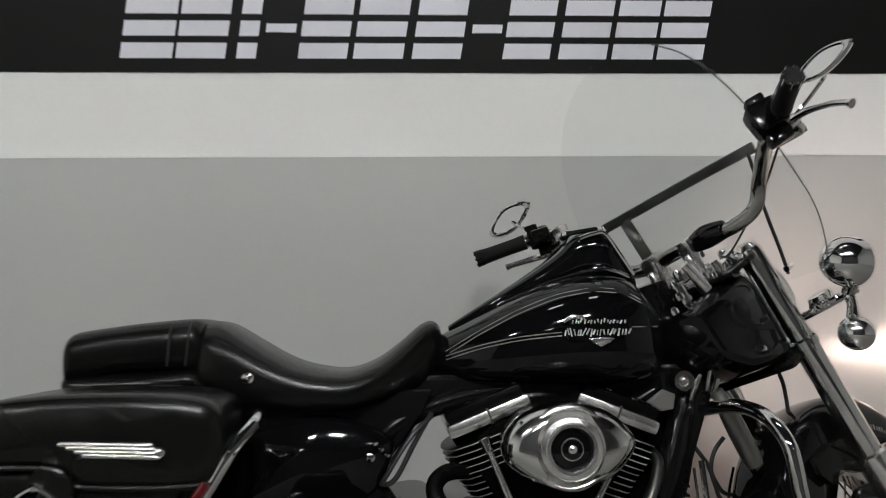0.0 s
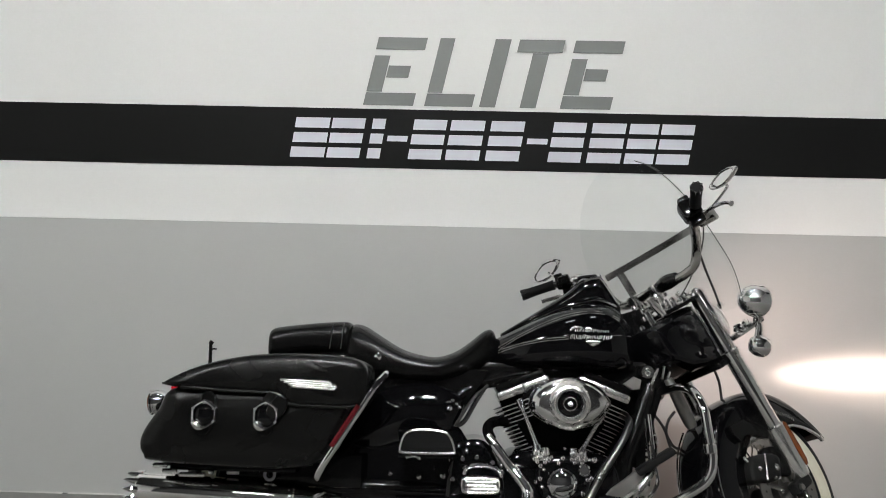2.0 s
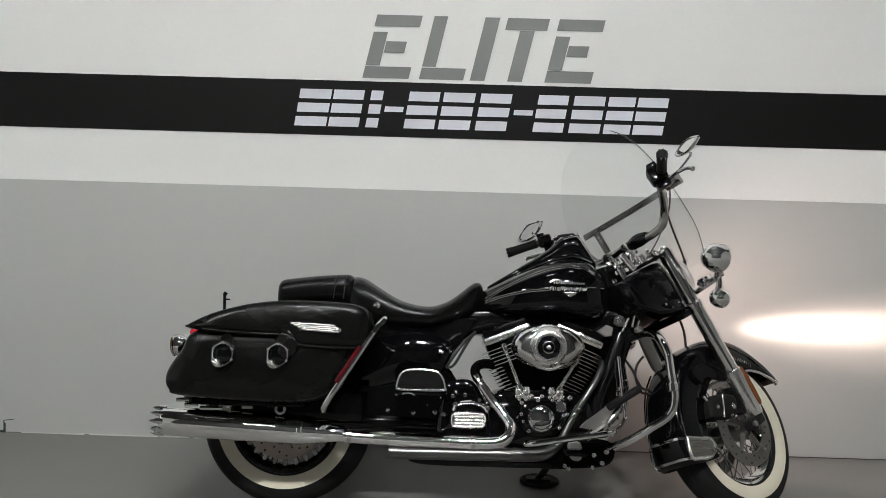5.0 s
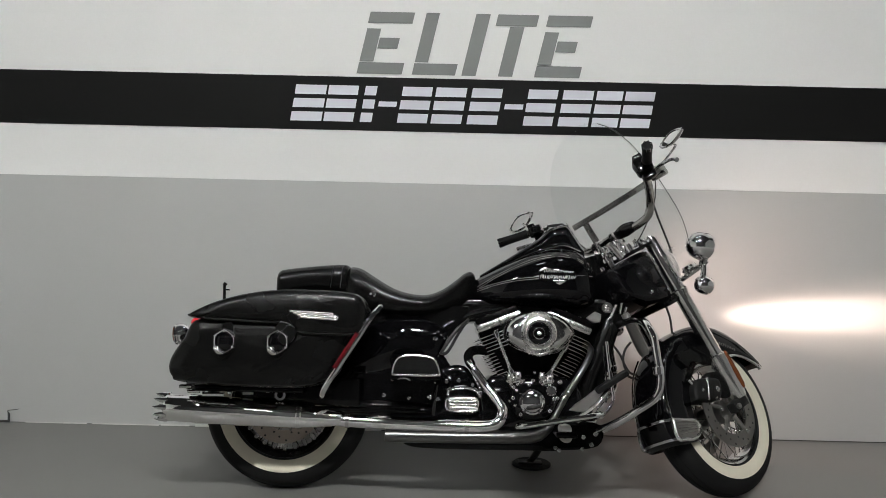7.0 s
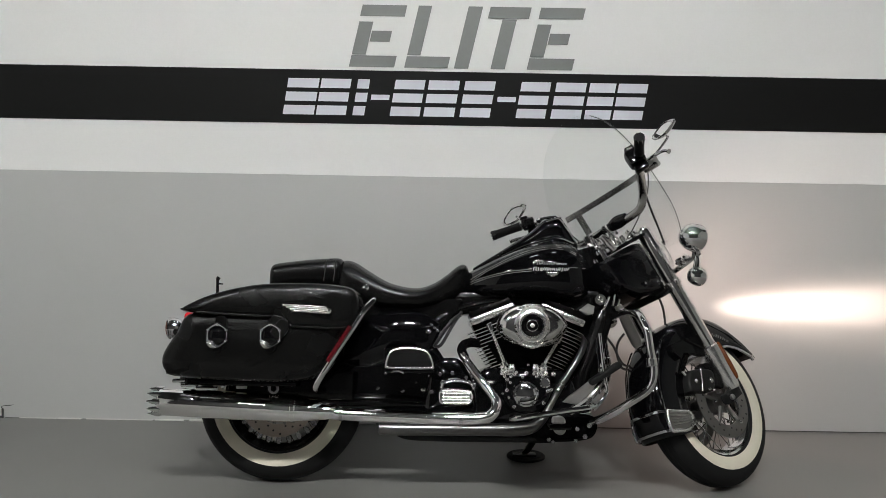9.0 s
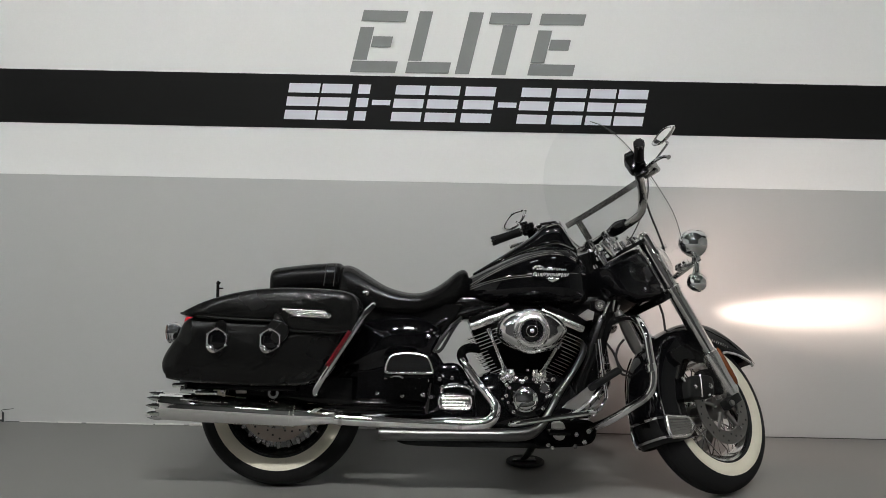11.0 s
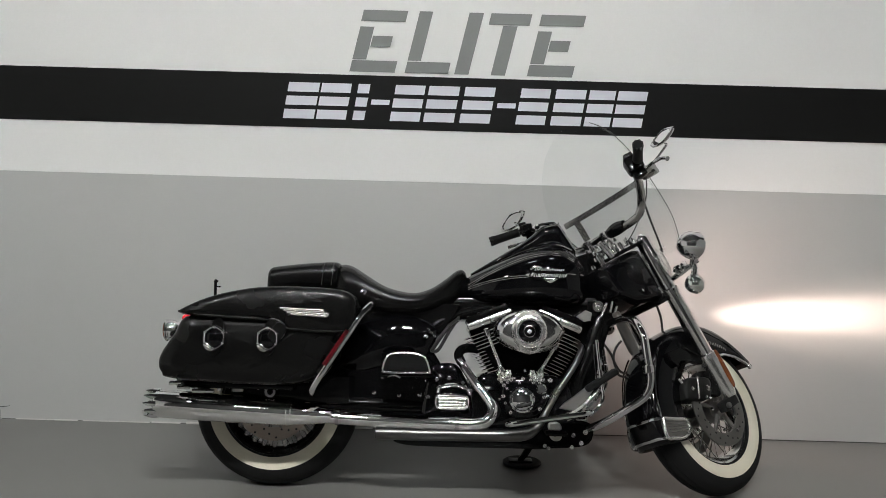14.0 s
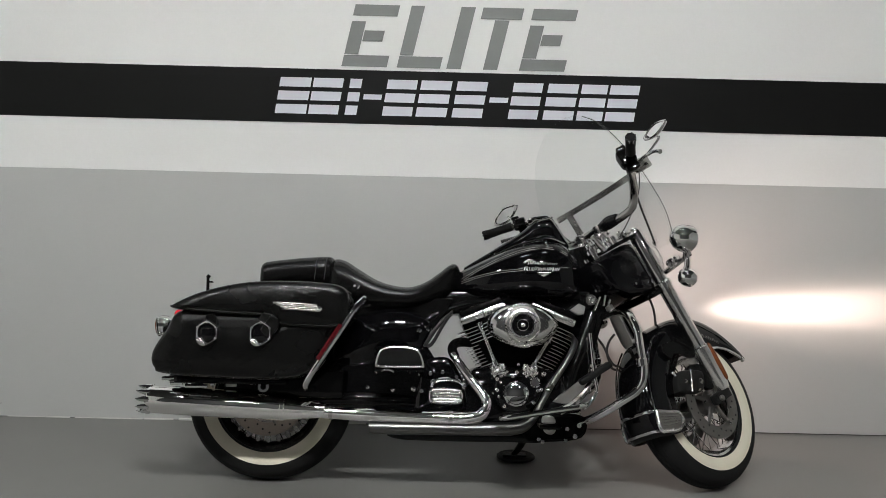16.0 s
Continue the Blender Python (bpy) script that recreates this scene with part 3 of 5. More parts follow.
for f, l, u, r in ((-0.095, -0.085, 1.105, 0.010), (-0.09, -0.06, 1.085, 0.009), (-0.11, -0.07, 1.062, 0.011), (-0.02, -0.09, 1.065, 0.009), (0.005, -0.095, 1.056, 0.008), (0.058, -0.11, 1.060, 0.008), (0.125, -0.09, 1.066, 0.009), (-0.125, -0.05, 1.04, 0.010)):
    part("tree_bolt", lathe([(r, 0), (r, 0.010), (r * 0.6, 0.015), (0.002, 0.016)], 10, aim((f, l, u - 0.01), (f, l, u + 0.1))), CHROME, tree)
part("steering_head", tube([(1.262, 0, 0.70), (1.19, 0, 0.93)], 0.045, 20, 2), FRAME, bike)

# ---- headlamp nacelle ----
rings = []
for f, wl, u0, u1 in ((-0.128, 0.100, 0.905, 1.018), (-0.124, 0.106, 0.895, 1.022), (-0.06, 0.118, 0.838, 1.028), (0.06, 0.122, 0.80, 1.030), (0.09, 0.118, 0.80, 1.030), (0.105, 0.090, 0.80, 1.028), (0.175, 0.092, 0.81, 1.025), (0.195, 0.118, 0.815, 1.03), (0.235, 0.112, 0.825, 1.03), (0.245, 0.105, 0.83, 1.025)):
    uc, hu = (u0 + u1) / 2, (u1 - u0) / 2
    e = 0.32 if f < 0.15 else 0.32 + (f - 0.15) * 7
    rings.append([Vector((f - 0.10 * (math.sin(a) * hu), math.copysign(abs(math.cos(a)) ** e, math.cos(a)) * wl, uc + math.copysign(abs(math.sin(a)) ** e, math.sin(a)) * hu)) for a in (2 * math.pi * k / 40 for k in range(40))])
nacelle = part("nacelle", loft(rings[:6]), PAINT, bike, "gloss black headlamp nacelle", FORK, 50)
part("headlamp_shell", loft(rings[5:]), BRIGHT, nacelle, "chrome headlamp shell", sharp=50)
hl = aim((0.235, 0, 0.925), (0.235 + math.cos(RAKE), 0, 0.925 - math.sin(RAKE)))
part("headlamp_bezel", lathe([(0.088, -0.01), (0.097, 0.0), (0.099, 0.02), (0.092, 0.034), (0.084, 0.034), (0.084, 0.01)], 40, hl, closed=True), CHROME, nacelle, "chrome headlamp ring")
part("headlamp", lathe([(0.02, -0.05), (0.06, -0.03), (0.084, 0.005), (0.080, 0.010), (0.058, -0.022), (0.018, -0.042)], 32, hl, closed=True), CHROME, nacelle, "polished headlamp reflector")
part("bulb", lathe([(0.004, -0.04), (0.012, -0.035), (0.012, -0.012), (0.006, -0.004)], 16, hl), LAMP_GLOW, nacelle, "glowing headlamp bulb")
for f, u in ((-0.02, 0.87), (0.075, 0.845)):
    part("nacelle_screw", rod((f, -0.118, u), (f, -0.130, u), 0.006, 10), CHROME, nacelle)

place = bike.matrix_basis @ FORK @ hl
at = place @ Vector((0, 0.05, 0))
for name, watts, angle, flat, blend, aim_z, roll in (("headlamp_beam", 270, 77, 0.110, 0.78, 0.632, 23), ("headlamp_fan", 100, 80, 0.24, 1.0, 0.590, 22), ("headlamp_spill", 20, 160, 0.9, 1.0, 0.30, 16)):
    beam = bpy.data.lights.new(name, "SPOT")
    beam.energy, beam.color, beam.spot_size, beam.spot_blend, beam.shadow_soft_size = watts, ((1.0, 0.765, 0.66) if flat < 0.5 else (1.0, 0.72, 0.63)), radians(angle), blend, 0.03
    new(name, beam).matrix_world = look(at, (3.16 if flat < 0.5 else 2.70, WALL, aim_z), roll) @ Matrix.Diagonal((1.0, flat, 1.0, 1))

# ---- passing lamps and front signals ----
bar_l = part("lamp_bar", tube([(0.185, -0.27, 0.872), (0.20, -0.16, 0.855), (0.21, 0, 0.84), (0.20, 0.16, 0.855), (0.185, 0.27, 0.872)], 0.011, 10), CHROME, bike, "chrome lamp bar", FORK)


def passing_lamp(s):
    m = aim((0.176, s * 0.286, 0.938), (0.176 + math.cos(RAKE), s * 0.286, 0.938 - math.sin(RAKE)))
    lamp = part("passing_lamp", lathe([(0.004, -0.053), (0.02, -0.050), (0.036, -0.041), (0.048, -0.025), (0.054, -0.004), (0.0545, 0.012), (0.056, 0.016), (0.056, 0.026), (0.052, 0.032)], 40, m), CHROME, bike, "round chrome passing lamp", FORK)
    part("lens", lathe([(0.052, 0.031), (0.040, 0.042), (0.02, 0.048), (0.003, 0.049)], 32, m), LENS, lamp)
    part("stalk", tube([(0.19, s * 0.250, 0.870), (0.180, s * 0.280, 0.895)], [0.016, 0.02], 12, 2), CHROME, lamp)
    g = aim((0.124, s * 0.249, 0.797), (0.124 + math.cos(RAKE), s * 0.249, 0.797 - math.sin(RAKE)))
    sig = part("turn_signal", lathe([(0.004, -0.037), (0.016, -0.035), (0.029, -0.025), (0.0365, -0.008), (0.038, 0.010), (0.036, 0.020), (0.032, 0.026)], 32, g), CHROME, bike, "round chrome turn signal", FORK)
    part("lens", lathe([(0.032, 0.024), (0.024, 0.031), (0.003, 0.034)], 24, g), AMBER, sig, "amber lens")
    part("stalk", tube([(0.19, s * 0.250, 0.870), (0.17, s * 0.252, 0.845), (0.142, s * 0.250, 0.820)], [0.013, 0.012, 0.016], 12), CHROME, sig)


both(passing_lamp)
for s in (-1, 1):
    part("lamp_bracket", block((0.165, s * 0.185 - 0.022, 0.858), (0.215, s * 0.185 + 0.022, 0.892), 0.010), CHROME, bar_l)
    for k in (-0.012, 0.012):
        part("bracket_bolt", rod((0.155, s * 0.185 + k, 0.875), (0.168, s * 0.185 + k, 0.875), 0.006, 8), CHROME, bar_l)

# ---- handlebar ----
BC = -0.045
HB = FORK @ Matrix.Translation((0, BC, 0))
half_bar = [(0.048, 0, 1.128), (0.048, 0.06, 1.126), (0.052, 0.13, 1.124), (0.064, 0.185, 1.138), (0.066, 0.225, 1.185), (0.03, 0.275, 1.232), (-0.01, 0.315, 1.262), (-0.055, 0.375, 1.302), (-0.105, 0.445, 1.338)]
left_bar = half_bar[:4] + [(0.070, 0.225, 1.20), (0.055, 0.265, 1.262), (0.025, 0.296, 1.303), (-0.02, 0.34, 1.322), (-0.09, 0.43, 1.343)]
right_bar = half_bar[:5] + [(0.0054, 0.2921, 1.2301), (-0.051, 0.3434, 1.2584), (-0.1126, 0.4144, 1.2961), (-0.1794, 0.495, 1.3294)]
pts = [(f, -l, u) for f, l, u in right_bar[::-1]] + left_bar[1:]
bar = part("handlebar", tube(pts, 0.0162, 14, 8), CHROME_BAR, bike, "chrome handlebar", HB)


# per side: inner end of the grip, outer end, inner end of the switch housing, lever, mirror stem; mirror's place, long axis and facing, size
RIGHT_END = ((-0.1437, -0.4421, 1.2966), (-0.2067, -0.5174, 1.3351), (-0.0811, -0.3712, 1.261),
              [(-0.045, -0.385, 1.264), (-0.0578, -0.4395, 1.2668), (-0.1068, -0.5032, 1.2595), (-0.1385, -0.5409, 1.2499), (-0.1457, -0.5523, 1.2433)],
              [(-0.03, -0.39, 1.266), (0.0, -0.415, 1.278), (0.0269, -0.4593, 1.3011), (0.0121, -0.4746, 1.3084), (-0.0137, -0.4808, 1.3234)],
              (1.409, -0.202, 1.3735), (0.054, -0.112, 0.064), (-0.92, -0.38, 0.09), 0.84)
LEFT_END = ((-0.02, 0.34, 1.322), (-0.098, 0.442, 1.346), (0.014, 0.296, 1.310),
             [(0.04, 0.30, 1.256), (0.03, 0.34, 1.267), (0.02, 0.38, 1.275), (-0.01, 0.425, 1.288), (-0.02, 0.44, 1.291)],
             [(0.03, 0.31, 1.31), (0.06, 0.36, 1.335), (0.09, 0.41, 1.35), (0.105, 0.44, 1.365), (0.112, 0.46, 1.385)],
             (0.937, 0.590, 1.037), (0.74, -0.41, 0.67), (-0.6, -0.75, 0.2), 0.88)


def grip(s):
    a, b, p0, lever, stem, at_mirror, along, facing, size = RIGHT_END if s < 0 else LEFT_END
    a, b = Vector(a), Vector(b)
    n = (b - a).length / 0.147
    g = lathe([(0.012, 0), (0.019, 0.002 * n), (0.0185, 0.012 * n), (0.0175, 0.05 * n), (0.0185, 0.11 * n), (0.020, 0.135 * n), (0.019, 0.145 * n), (0.008, 0.147 * n)], 20, aim(a, b))
    g = part("grip", g, GRIP, bar, "black rubber grip with notched end")
    for k in range(8):
        t = 2 * math.pi * k / 8
        part("grip_notch", rod(aim(a, b) @ Vector((0.0175 * math.cos(t), 0.126 * n, 0.0175 * math.sin(t))), aim(a, b) @ Vector((0.0175 * math.cos(t), 0.149 * n, 0.0175 * math.sin(t))), 0.0032, 6), CHROME, bar)
    m = aim(Vector(p0), a)
    hb = bmesh.new()
    m = m @ Matrix.Diagonal((1.2, 1.0, 1.2, 1.0)) if s < 0 else m
    block((-0.026, -0.004, -0.026), (0.026, 0.050, 0.026), 0.010, m, hb)
    block((-0.022, 0.004, -0.046), (0.020, 0.034, -0.022), 0.006, m, hb)
    if s > 0:
        block((-0.052, -0.006, -0.016), (-0.022, 0.040, 0.022), 0.008, m, hb)
        block((-0.064, 0.010, -0.010), (-0.048, 0.026, 0.010), 0.004, m, hb)
    block((-0.012, 0.020, 0.022), (0.018, 0.052, 0.036), 0.005, m, hb)
    if s < 0:
        block((-0.020, -0.020, -0.022), (0.020, 0.022, 0.022), 0.012, (bike.matrix_basis @ HB).inverted() @ Matrix.Translation((bike.matrix_basis @ HB) @ Vector((-0.100, -0.352, 1.295)) + Vector((0.034, 0, -0.004))), hb)
    if s < 0:
        hb.transform(Matrix.Translation((bike.matrix_basis @ HB).to_3x3().inverted() @ Vector((-0.016, 0, 0.018))))
    part("switch_housing", hb, FRAME, bar, "black switch housing")
    for k in range(3 if s > 0 else 0):
        part("housing_screw", rod(m @ Vector((-0.015 + 0.014 * k, 0.006 + 0.016 * k, -0.050)), m @ Vector((-0.015 + 0.014 * k, 0.006 + 0.016 * k, -0.044)), 0.0035, 8), CHROME, bar)
    up = 0.03 if s > 0 else 0.0
    mc = bmesh.new()
    block((-0.005, s * 0.292 - 0.024, 1.253 + up), (0.065, s * 0.292 + 0.026, 1.286 + up), 0.010, bm=mc)
    block((0.02, s * 0.30 - 0.02, 1.24 + up), (0.06, s * 0.30 + 0.04, 1.262 + up), 0.008, bm=mc)
    if s < 0:
        mc.transform(Matrix.Translation((-0.045, -0.075, -0.010)))
    part("master_cylinder" if s < 0 else "clutch_perch", mc, CHROME_BAR if s < 0 else BRIGHT, bar)
    part("lever", tube(lever, [0.008, 0.007, 0.006, 0.006, 0.009] if s < 0 else [0.012, 0.011, 0.009, 0.008, 0.010], 10), CHROME_SATIN if s < 0 else BRIGHT, bar, "chrome hand lever")
    # mirror: stem and leaf-shaped head
    part("mirror_stem", tube(stem, 0.0045, 8), CHROME, bar)
    o = crv([(-0.073, 0.0), (-0.047, -0.022), (0.0, -0.035), (0.045, -0.025), (0.075, -0.002), (0.047, 0.022), (0.0, 0.035), (-0.047, 0.025)], 5, True)
    o = [np.array((p[0], p[1] * (0.70 if s < 0 else 1.0))) for p in o]
    ax, ny = Vector(along).normalized(), Vector(facing).normalized()
    side = ax.cross(ny).normalized()
    ny = side.cross(ax)
    world = Matrix.Translation(at_mirror) @ Matrix((ax, ny, side)).transposed().to_4x4() @ Matrix.Scale(size, 4)
    mm = (bike.matrix_basis @ HB).inverted() @ world
    head = bmesh.new()
    loft([[mm @ Vector((p[0] * k, y, p[1] * k)) for p in o] for y, k in ((-0.0025, 0.82), (0.003, 0.85), (0.0055, 0.95), (0.004, 1.06), (-0.003, 1.12), (-0.012, 1.02), (-0.022, 0.6), (-0.027, 0.15))], bm=head)
    mh = part("mirror", head, CHROME, bar, "chrome leaf-shaped mirror")
    return mh, mm, o


for s in (-1, 1):
    mh, mm, o = grip(s)
    b = bmesh.new()
    loft([[mm @ Vector((p[0] * k, y, p[1] * k)) for p in o] for y, k in ((-0.0015, 0.83), (0.0012, 0.835))], bm=b)
    gl = new("mirror_glass", mesh_of("mirror_glass", b, GLASS_MIRROR))
    gl.parent = bar

for s in (-1, 1):
    for f, l, u, r in ((0.075, 0.05, 1.10, 0.011), (0.02, 0.055, 1.105, 0.010), (0.10, 0.085, 1.075, 0.012), (-0.005, 0.10, 1.072, 0.010)):
        part("clamp_bolt", lathe([(r, 0), (r, 0.014), (r * 0.6, 0.02), (0.002, 0.021)], 10, aim((f, s * l - BC, u - 0.01), (f, s * l - BC, u + 0.1))), BRIGHT, bar)
    part("bar_clamp", block((0.018, s * 0.055 - 0.017 - BC, 1.105), (0.082, s * 0.055 + 0.017 - BC, 1.148), 0.010), BRIGHT, bar, "chrome bar clamp")
part("ignition_cap", lathe([(0.028, 0), (0.03, 0.006), (0.026, 0.02), (0.012, 0.026), (0.003, 0.027)], 24, aim((-0.02, -BC, 1.04), (-0.03, -BC, 1.1))), CHROME, bar)
part("bar_sleeve", tube([(0.048, -0.02, 1.127), (0.049, -0.06, 1.130), (0.050, -0.105, 1.128)], [0.020, 0.027, 0.021], 14), PAINT, bar, "glossy black bar sleeve")
# cables
CAB = [[(0.0, -0.34, 1.24), (0.09, -0.22, 1.17), (0.09, -0.10, 1.09), (0.05, 0.0, 1.03)],
       [(0.0, 0.29, 1.24), (-0.04, 0.22, 1.15), (-0.06, 0.12, 1.07), (-0.05, 0.06, 0.98)],
       [(0.03, 0.30, 1.25), (0.02, 0.22, 1.13), (0.0, 0.15, 1.02), (-0.03, 0.1, 0.88)]]
for c in CAB:
    part("control_cable", tube(c, 0.0024, 8), CABLE, bar)

# ---- windscreen ----
WC = -0.048
EDGE = material("smoky acrylic edge", (0.05, 0.052, 0.048), 0.3, spec=0.2)


def ws(l, u):
    return Vector((0.185 - 0.9 * (l * l) - 0.05 * (u - 1.0), WC + l, u))


rings = []
for k in range(33):
    u = 0.945 + 0.655 * k / 32
    if u < 1.12:
        w = 0.215 + 0.065 * math.sin((u - 0.945) / 0.175 * math.pi / 2)
    else:
        w = 0.28 * math.sqrt(max(0.0, 1 - ((u - 1.12) / 0.483) ** 2.6)) + 0.004
    rings.append([ws(w * j / 10, u) for j in range(-10, 11)])
screen = part("windscreen", loft(rings, cap=False, ring_closed=False), SCREEN, bike, "clear curved windscreen", FORK, 60)
sol = screen.modifiers.new("thickness", "SOLIDIFY")
sol.thickness = 0.0025
screen.visible_shadow = False
b = bmesh.new()
band = [ws(l, 1.25) + Vector((-0.008, 0, 0)) for l in np.linspace(-0.225, 0.225, 17)]
loft([[p + Vector(q) for q in ((-0.004, 0, -0.0105), (-0.001, 0, -0.0125), (0.003, 0, -0.0105), (0.003, 0, 0.0105), (-0.001, 0, 0.0125), (-0.004, 0, 0.0105))] for p in band], bm=b)
part("screen_band", b, CHROME_WORN, screen, "polished metal screen band")
b = bmesh.new()
loft([[ws(0.17, u) + Vector((-0.012, 0, 0)) + Vector(v) for v in ((-0.002, -0.017, 0), (0.002, -0.017, 0), (0.002, 0.017, 0), (-0.002, 0.017, 0))] for u in np.linspace(0.965, 1.245, 8)], bm=b)
part("screen_brace", b, CHROME_WORN, screen)
edge = [ws(-(0.215 + 0.065 * math.sin((u - 0.945) / 0.175 * math.pi / 2)), u) for u in np.linspace(0.95, 1.11, 6)]
edge += [ws(-(0.28 * math.sqrt(max(0.0, 1 - ((u - 1.12) / 0.483) ** 2.6))), u) for u in np.linspace(1.13, 1.56, 11)]
part("screen_edge", tube(edge, 0.0013, 6, 3), EDGE, screen, "thin smoky screen edge")
part("screen_brace", tube([ws(l, u) + Vector((-0.010, 0, 0)) for l, u in ((-0.200, 1.245), (-0.190, 1.211), (-0.156, 1.118), (-0.132, 1.022), (-0.115, 0.963))], 0.0042, 8), CABLE, screen, "thin dark screen brace")
for u, l in ((0.975, -0.120), (0.99, 0.2)):
    part("screen_stud", rod(ws(l, u) + Vector((-0.016, 0, 0)), ws(l, u) + Vector((0.012, 0, 0)), 0.008, 12), CHROME, screen)


# ---- fuel tank ----
def tank_ring(x, z0, z1, w, top):
    zc = z0 + (z1 - z0) * 0.42
    out = []
    for k in range(44):
        a = 2 * math.pi * k / 44
        c, s = math.cos(a), math.sin(a)
        if s >= 0:
            y, z = w * math.copysign(abs(c) ** top, c), zc + (z1 - zc) * abs(s) ** 0.85
        else:
            y, z = w * math.copysign(abs(c) ** 0.5, c), zc - (zc - z0) * abs(s) ** 0.7
        out.append(Vector((x, y, z)))
    return out


stations = [(0.705, 0.752, 0.800, 0.045, 0.8), (0.72, 0.742, 0.812, 0.072, 0.8), (0.77, 0.728, 0.838, 0.112, 0.8), (0.84, 0.722, 0.876, 0.148, 0.82), (0.92, 0.718, 0.914, 0.172, 0.84),
            (1.00, 0.715, 0.942, 0.184, 0.84), (1.07, 0.712, 0.952, 0.184, 0.82), (1.13, 0.712, 0.936, 0.170, 0.78), (1.17, 0.722, 0.900, 0.145, 0.7), (1.195, 0.745, 0.862, 0.105, 0.65), (1.203, 0.77, 0.83, 0.06, 0.6)]
stations = [(x, z0, z1 + 0.010, w, p) for x, z0, z1, w, p in stations]
tank = part("fuel_tank", loft([tank_ring(*s) for s in crv(stations, 4)]), PAINT, bike, "gloss black teardrop fuel tank", sharp=60)


def tank_y(x, z):
    xs = [s[0] for s in stations]
    z0, z1, w, top = (float(np.interp(x, xs, [s[k] for s in stations])) for k in (1, 2, 3, 4))
    zc = z0 + (z1 - z0) * 0.42
    if z >= zc:
        s = min(1, ((z - zc) / (z1 - zc))) ** (1 / 0.85)
        return w * math.sqrt(max(0, 1 - s * s)) ** top
    s = min(1, (zc - z) / (zc - z0)) ** (1 / 0.7)
    return w * math.sqrt(max(0, 1 - s * s)) ** 0.5


def pin(pts, name="pinline", r=0.0015):
    both(lambda s: part(name, tube([(x, s * (tank_y(x, z) + 0.0006), z) for x, z in crv(pts, 5)], r, 6, 1), PINLINE, tank, "fine silver pinline"))


pin([(0.735, 0.782), (0.80, 0.803), (0.88, 0.820), (0.965, 0.829)])
pin([(0.735, 0.792), (0.80, 0.832), (0.88, 0.874), (0.96, 0.905), (1.03, 0.918), (1.09, 0.915), (1.14, 0.893), (1.16, 0.87)])
pin([(0.735, 0.774), (0.80, 0.796), (0.88, 0.813), (0.965, 0.822)])
pin([(0.742, 0.788), (0.80, 0.824), (0.88, 0.866), (0.96, 0.897), (1.03, 0.910), (1.09, 0.907), (1.14, 0.886), (1.16, 0.864)])
pin([(1.11, 0.838), (1.18, 0.838)])


EMBLEM = material("silver emblem face", (0.58, 0.58, 0.57), 0.42, 0.6, grain=0.3, size=300, mottle=0.3, patch=60)


def badge(s):
    y = tank_y(1.04, 0.832) + 0.001
    m = Matrix.Translation((0, s * y, 0))
    b = pillow([(0.975, 0.812), (0.975, 0.846), (1.0, 0.857), (1.09, 0.853), (1.105, 0.836), (1.10, 0.822), (1.06, 0.815), (1.043, 0.800), (1.028, 0.812)], [(-0.012, 0.0), (0.003 * s, 0.0), (0.006 * s, 0.004)] if s > 0 else [(0.012, 0.0), (-0.003, 0.0), (-0.006, 0.004)], m=m, soft=3)
    e = part("tank_emblem", b, PAINT, tank, "dark tank emblem with bright raised bars")
    d = bmesh.new()
    random.seed(7)
    for r0, r1, z, tall in ((0.985, 1.094, 0.8505, 0.0048), (0.970, 1.104, 0.829, 0.0095)):
        xx = r0
        lift = Matrix.Translation((0, s * (y + 0.006), 0))
        while xx < r1:
            w, k, h = random.uniform(0.0022, 0.0042), random.uniform(-0.002, 0.002), tall * random.uniform(0.55, 1.0)
            stroke = lift @ pose(xx, 0, z + k, 0, random.choice((12, 12, 12, -12, 30)), 0)
            block((-w / 2, -0.0020, -h), (w / 2, 0.0020, h), 0.0006, stroke, d, 1)
            xx += w + random.uniform(0.0022, 0.0050)
    part("emblem_bars", d, EMBLEM, e, "bright raised bars")
    part("emblem_shield", pillow([(1.018, 0.816), (1.07, 0.816), (1.043, 0.799)], [(s * (y - 0.004), 0.0), (s * (y + 0.006), 0.0), (s * (y + 0.008), 0.003)], soft=2), BRIGHT, e)
    part("emblem_crest", tube([(0.968, s * (y + 0.003), 0.850), (0.985, s * (y + 0.004), 0.860), (1.01, s * (y + 0.003), 0.858)], [0.003, 0.005, 0.003], 8), BRIGHT, e)


both(badge)
# console with its gauge hood
sec = [(0.745, 0.81, 0.845, 0.018), (0.80, 0.855, 0.880, 0.03), (0.86, 0.882, 0.918, 0.045), (0.93, 0.908, 0.963, 0.058), (0.985, 0.925, 1.004, 0.064), (1.02, 0.935, 1.040, 0.067), (1.05, 0.94, 1.050, 0.070), (1.08, 0.94, 1.053, 0.071), (1.10, 0.935, 1.032, 0.068), (1.13, 0.925, 0.988, 0.055), (1.16, 0.90, 0.950, 0.03)]
console = part("console", loft([[Vector((x, w * math.copysign(abs(math.cos(a)) ** 0.7, math.cos(a)), (z0 + z1) / 2 + (z1 - z0) / 2 * math.copysign(abs(math.sin(a)) ** 0.7, math.sin(a)))) for a in (2 * math.pi * k / 32 for k in range(32))] for x, z0, z1, w in crv(sec, 4)]), PAINT, tank, "black tank console with gauge", sharp=60)
part("console_trim", tube([(0.81, -0.028, 0.862), (0.88, -0.052, 0.90), (0.95, -0.066, 0.932), (1.02, -0.078, 0.952), (1.08, -0.082, 0.962), (1.14, -0.06, 0.945)], 0.0055, 8), CHROME, console, "chrome console edge")
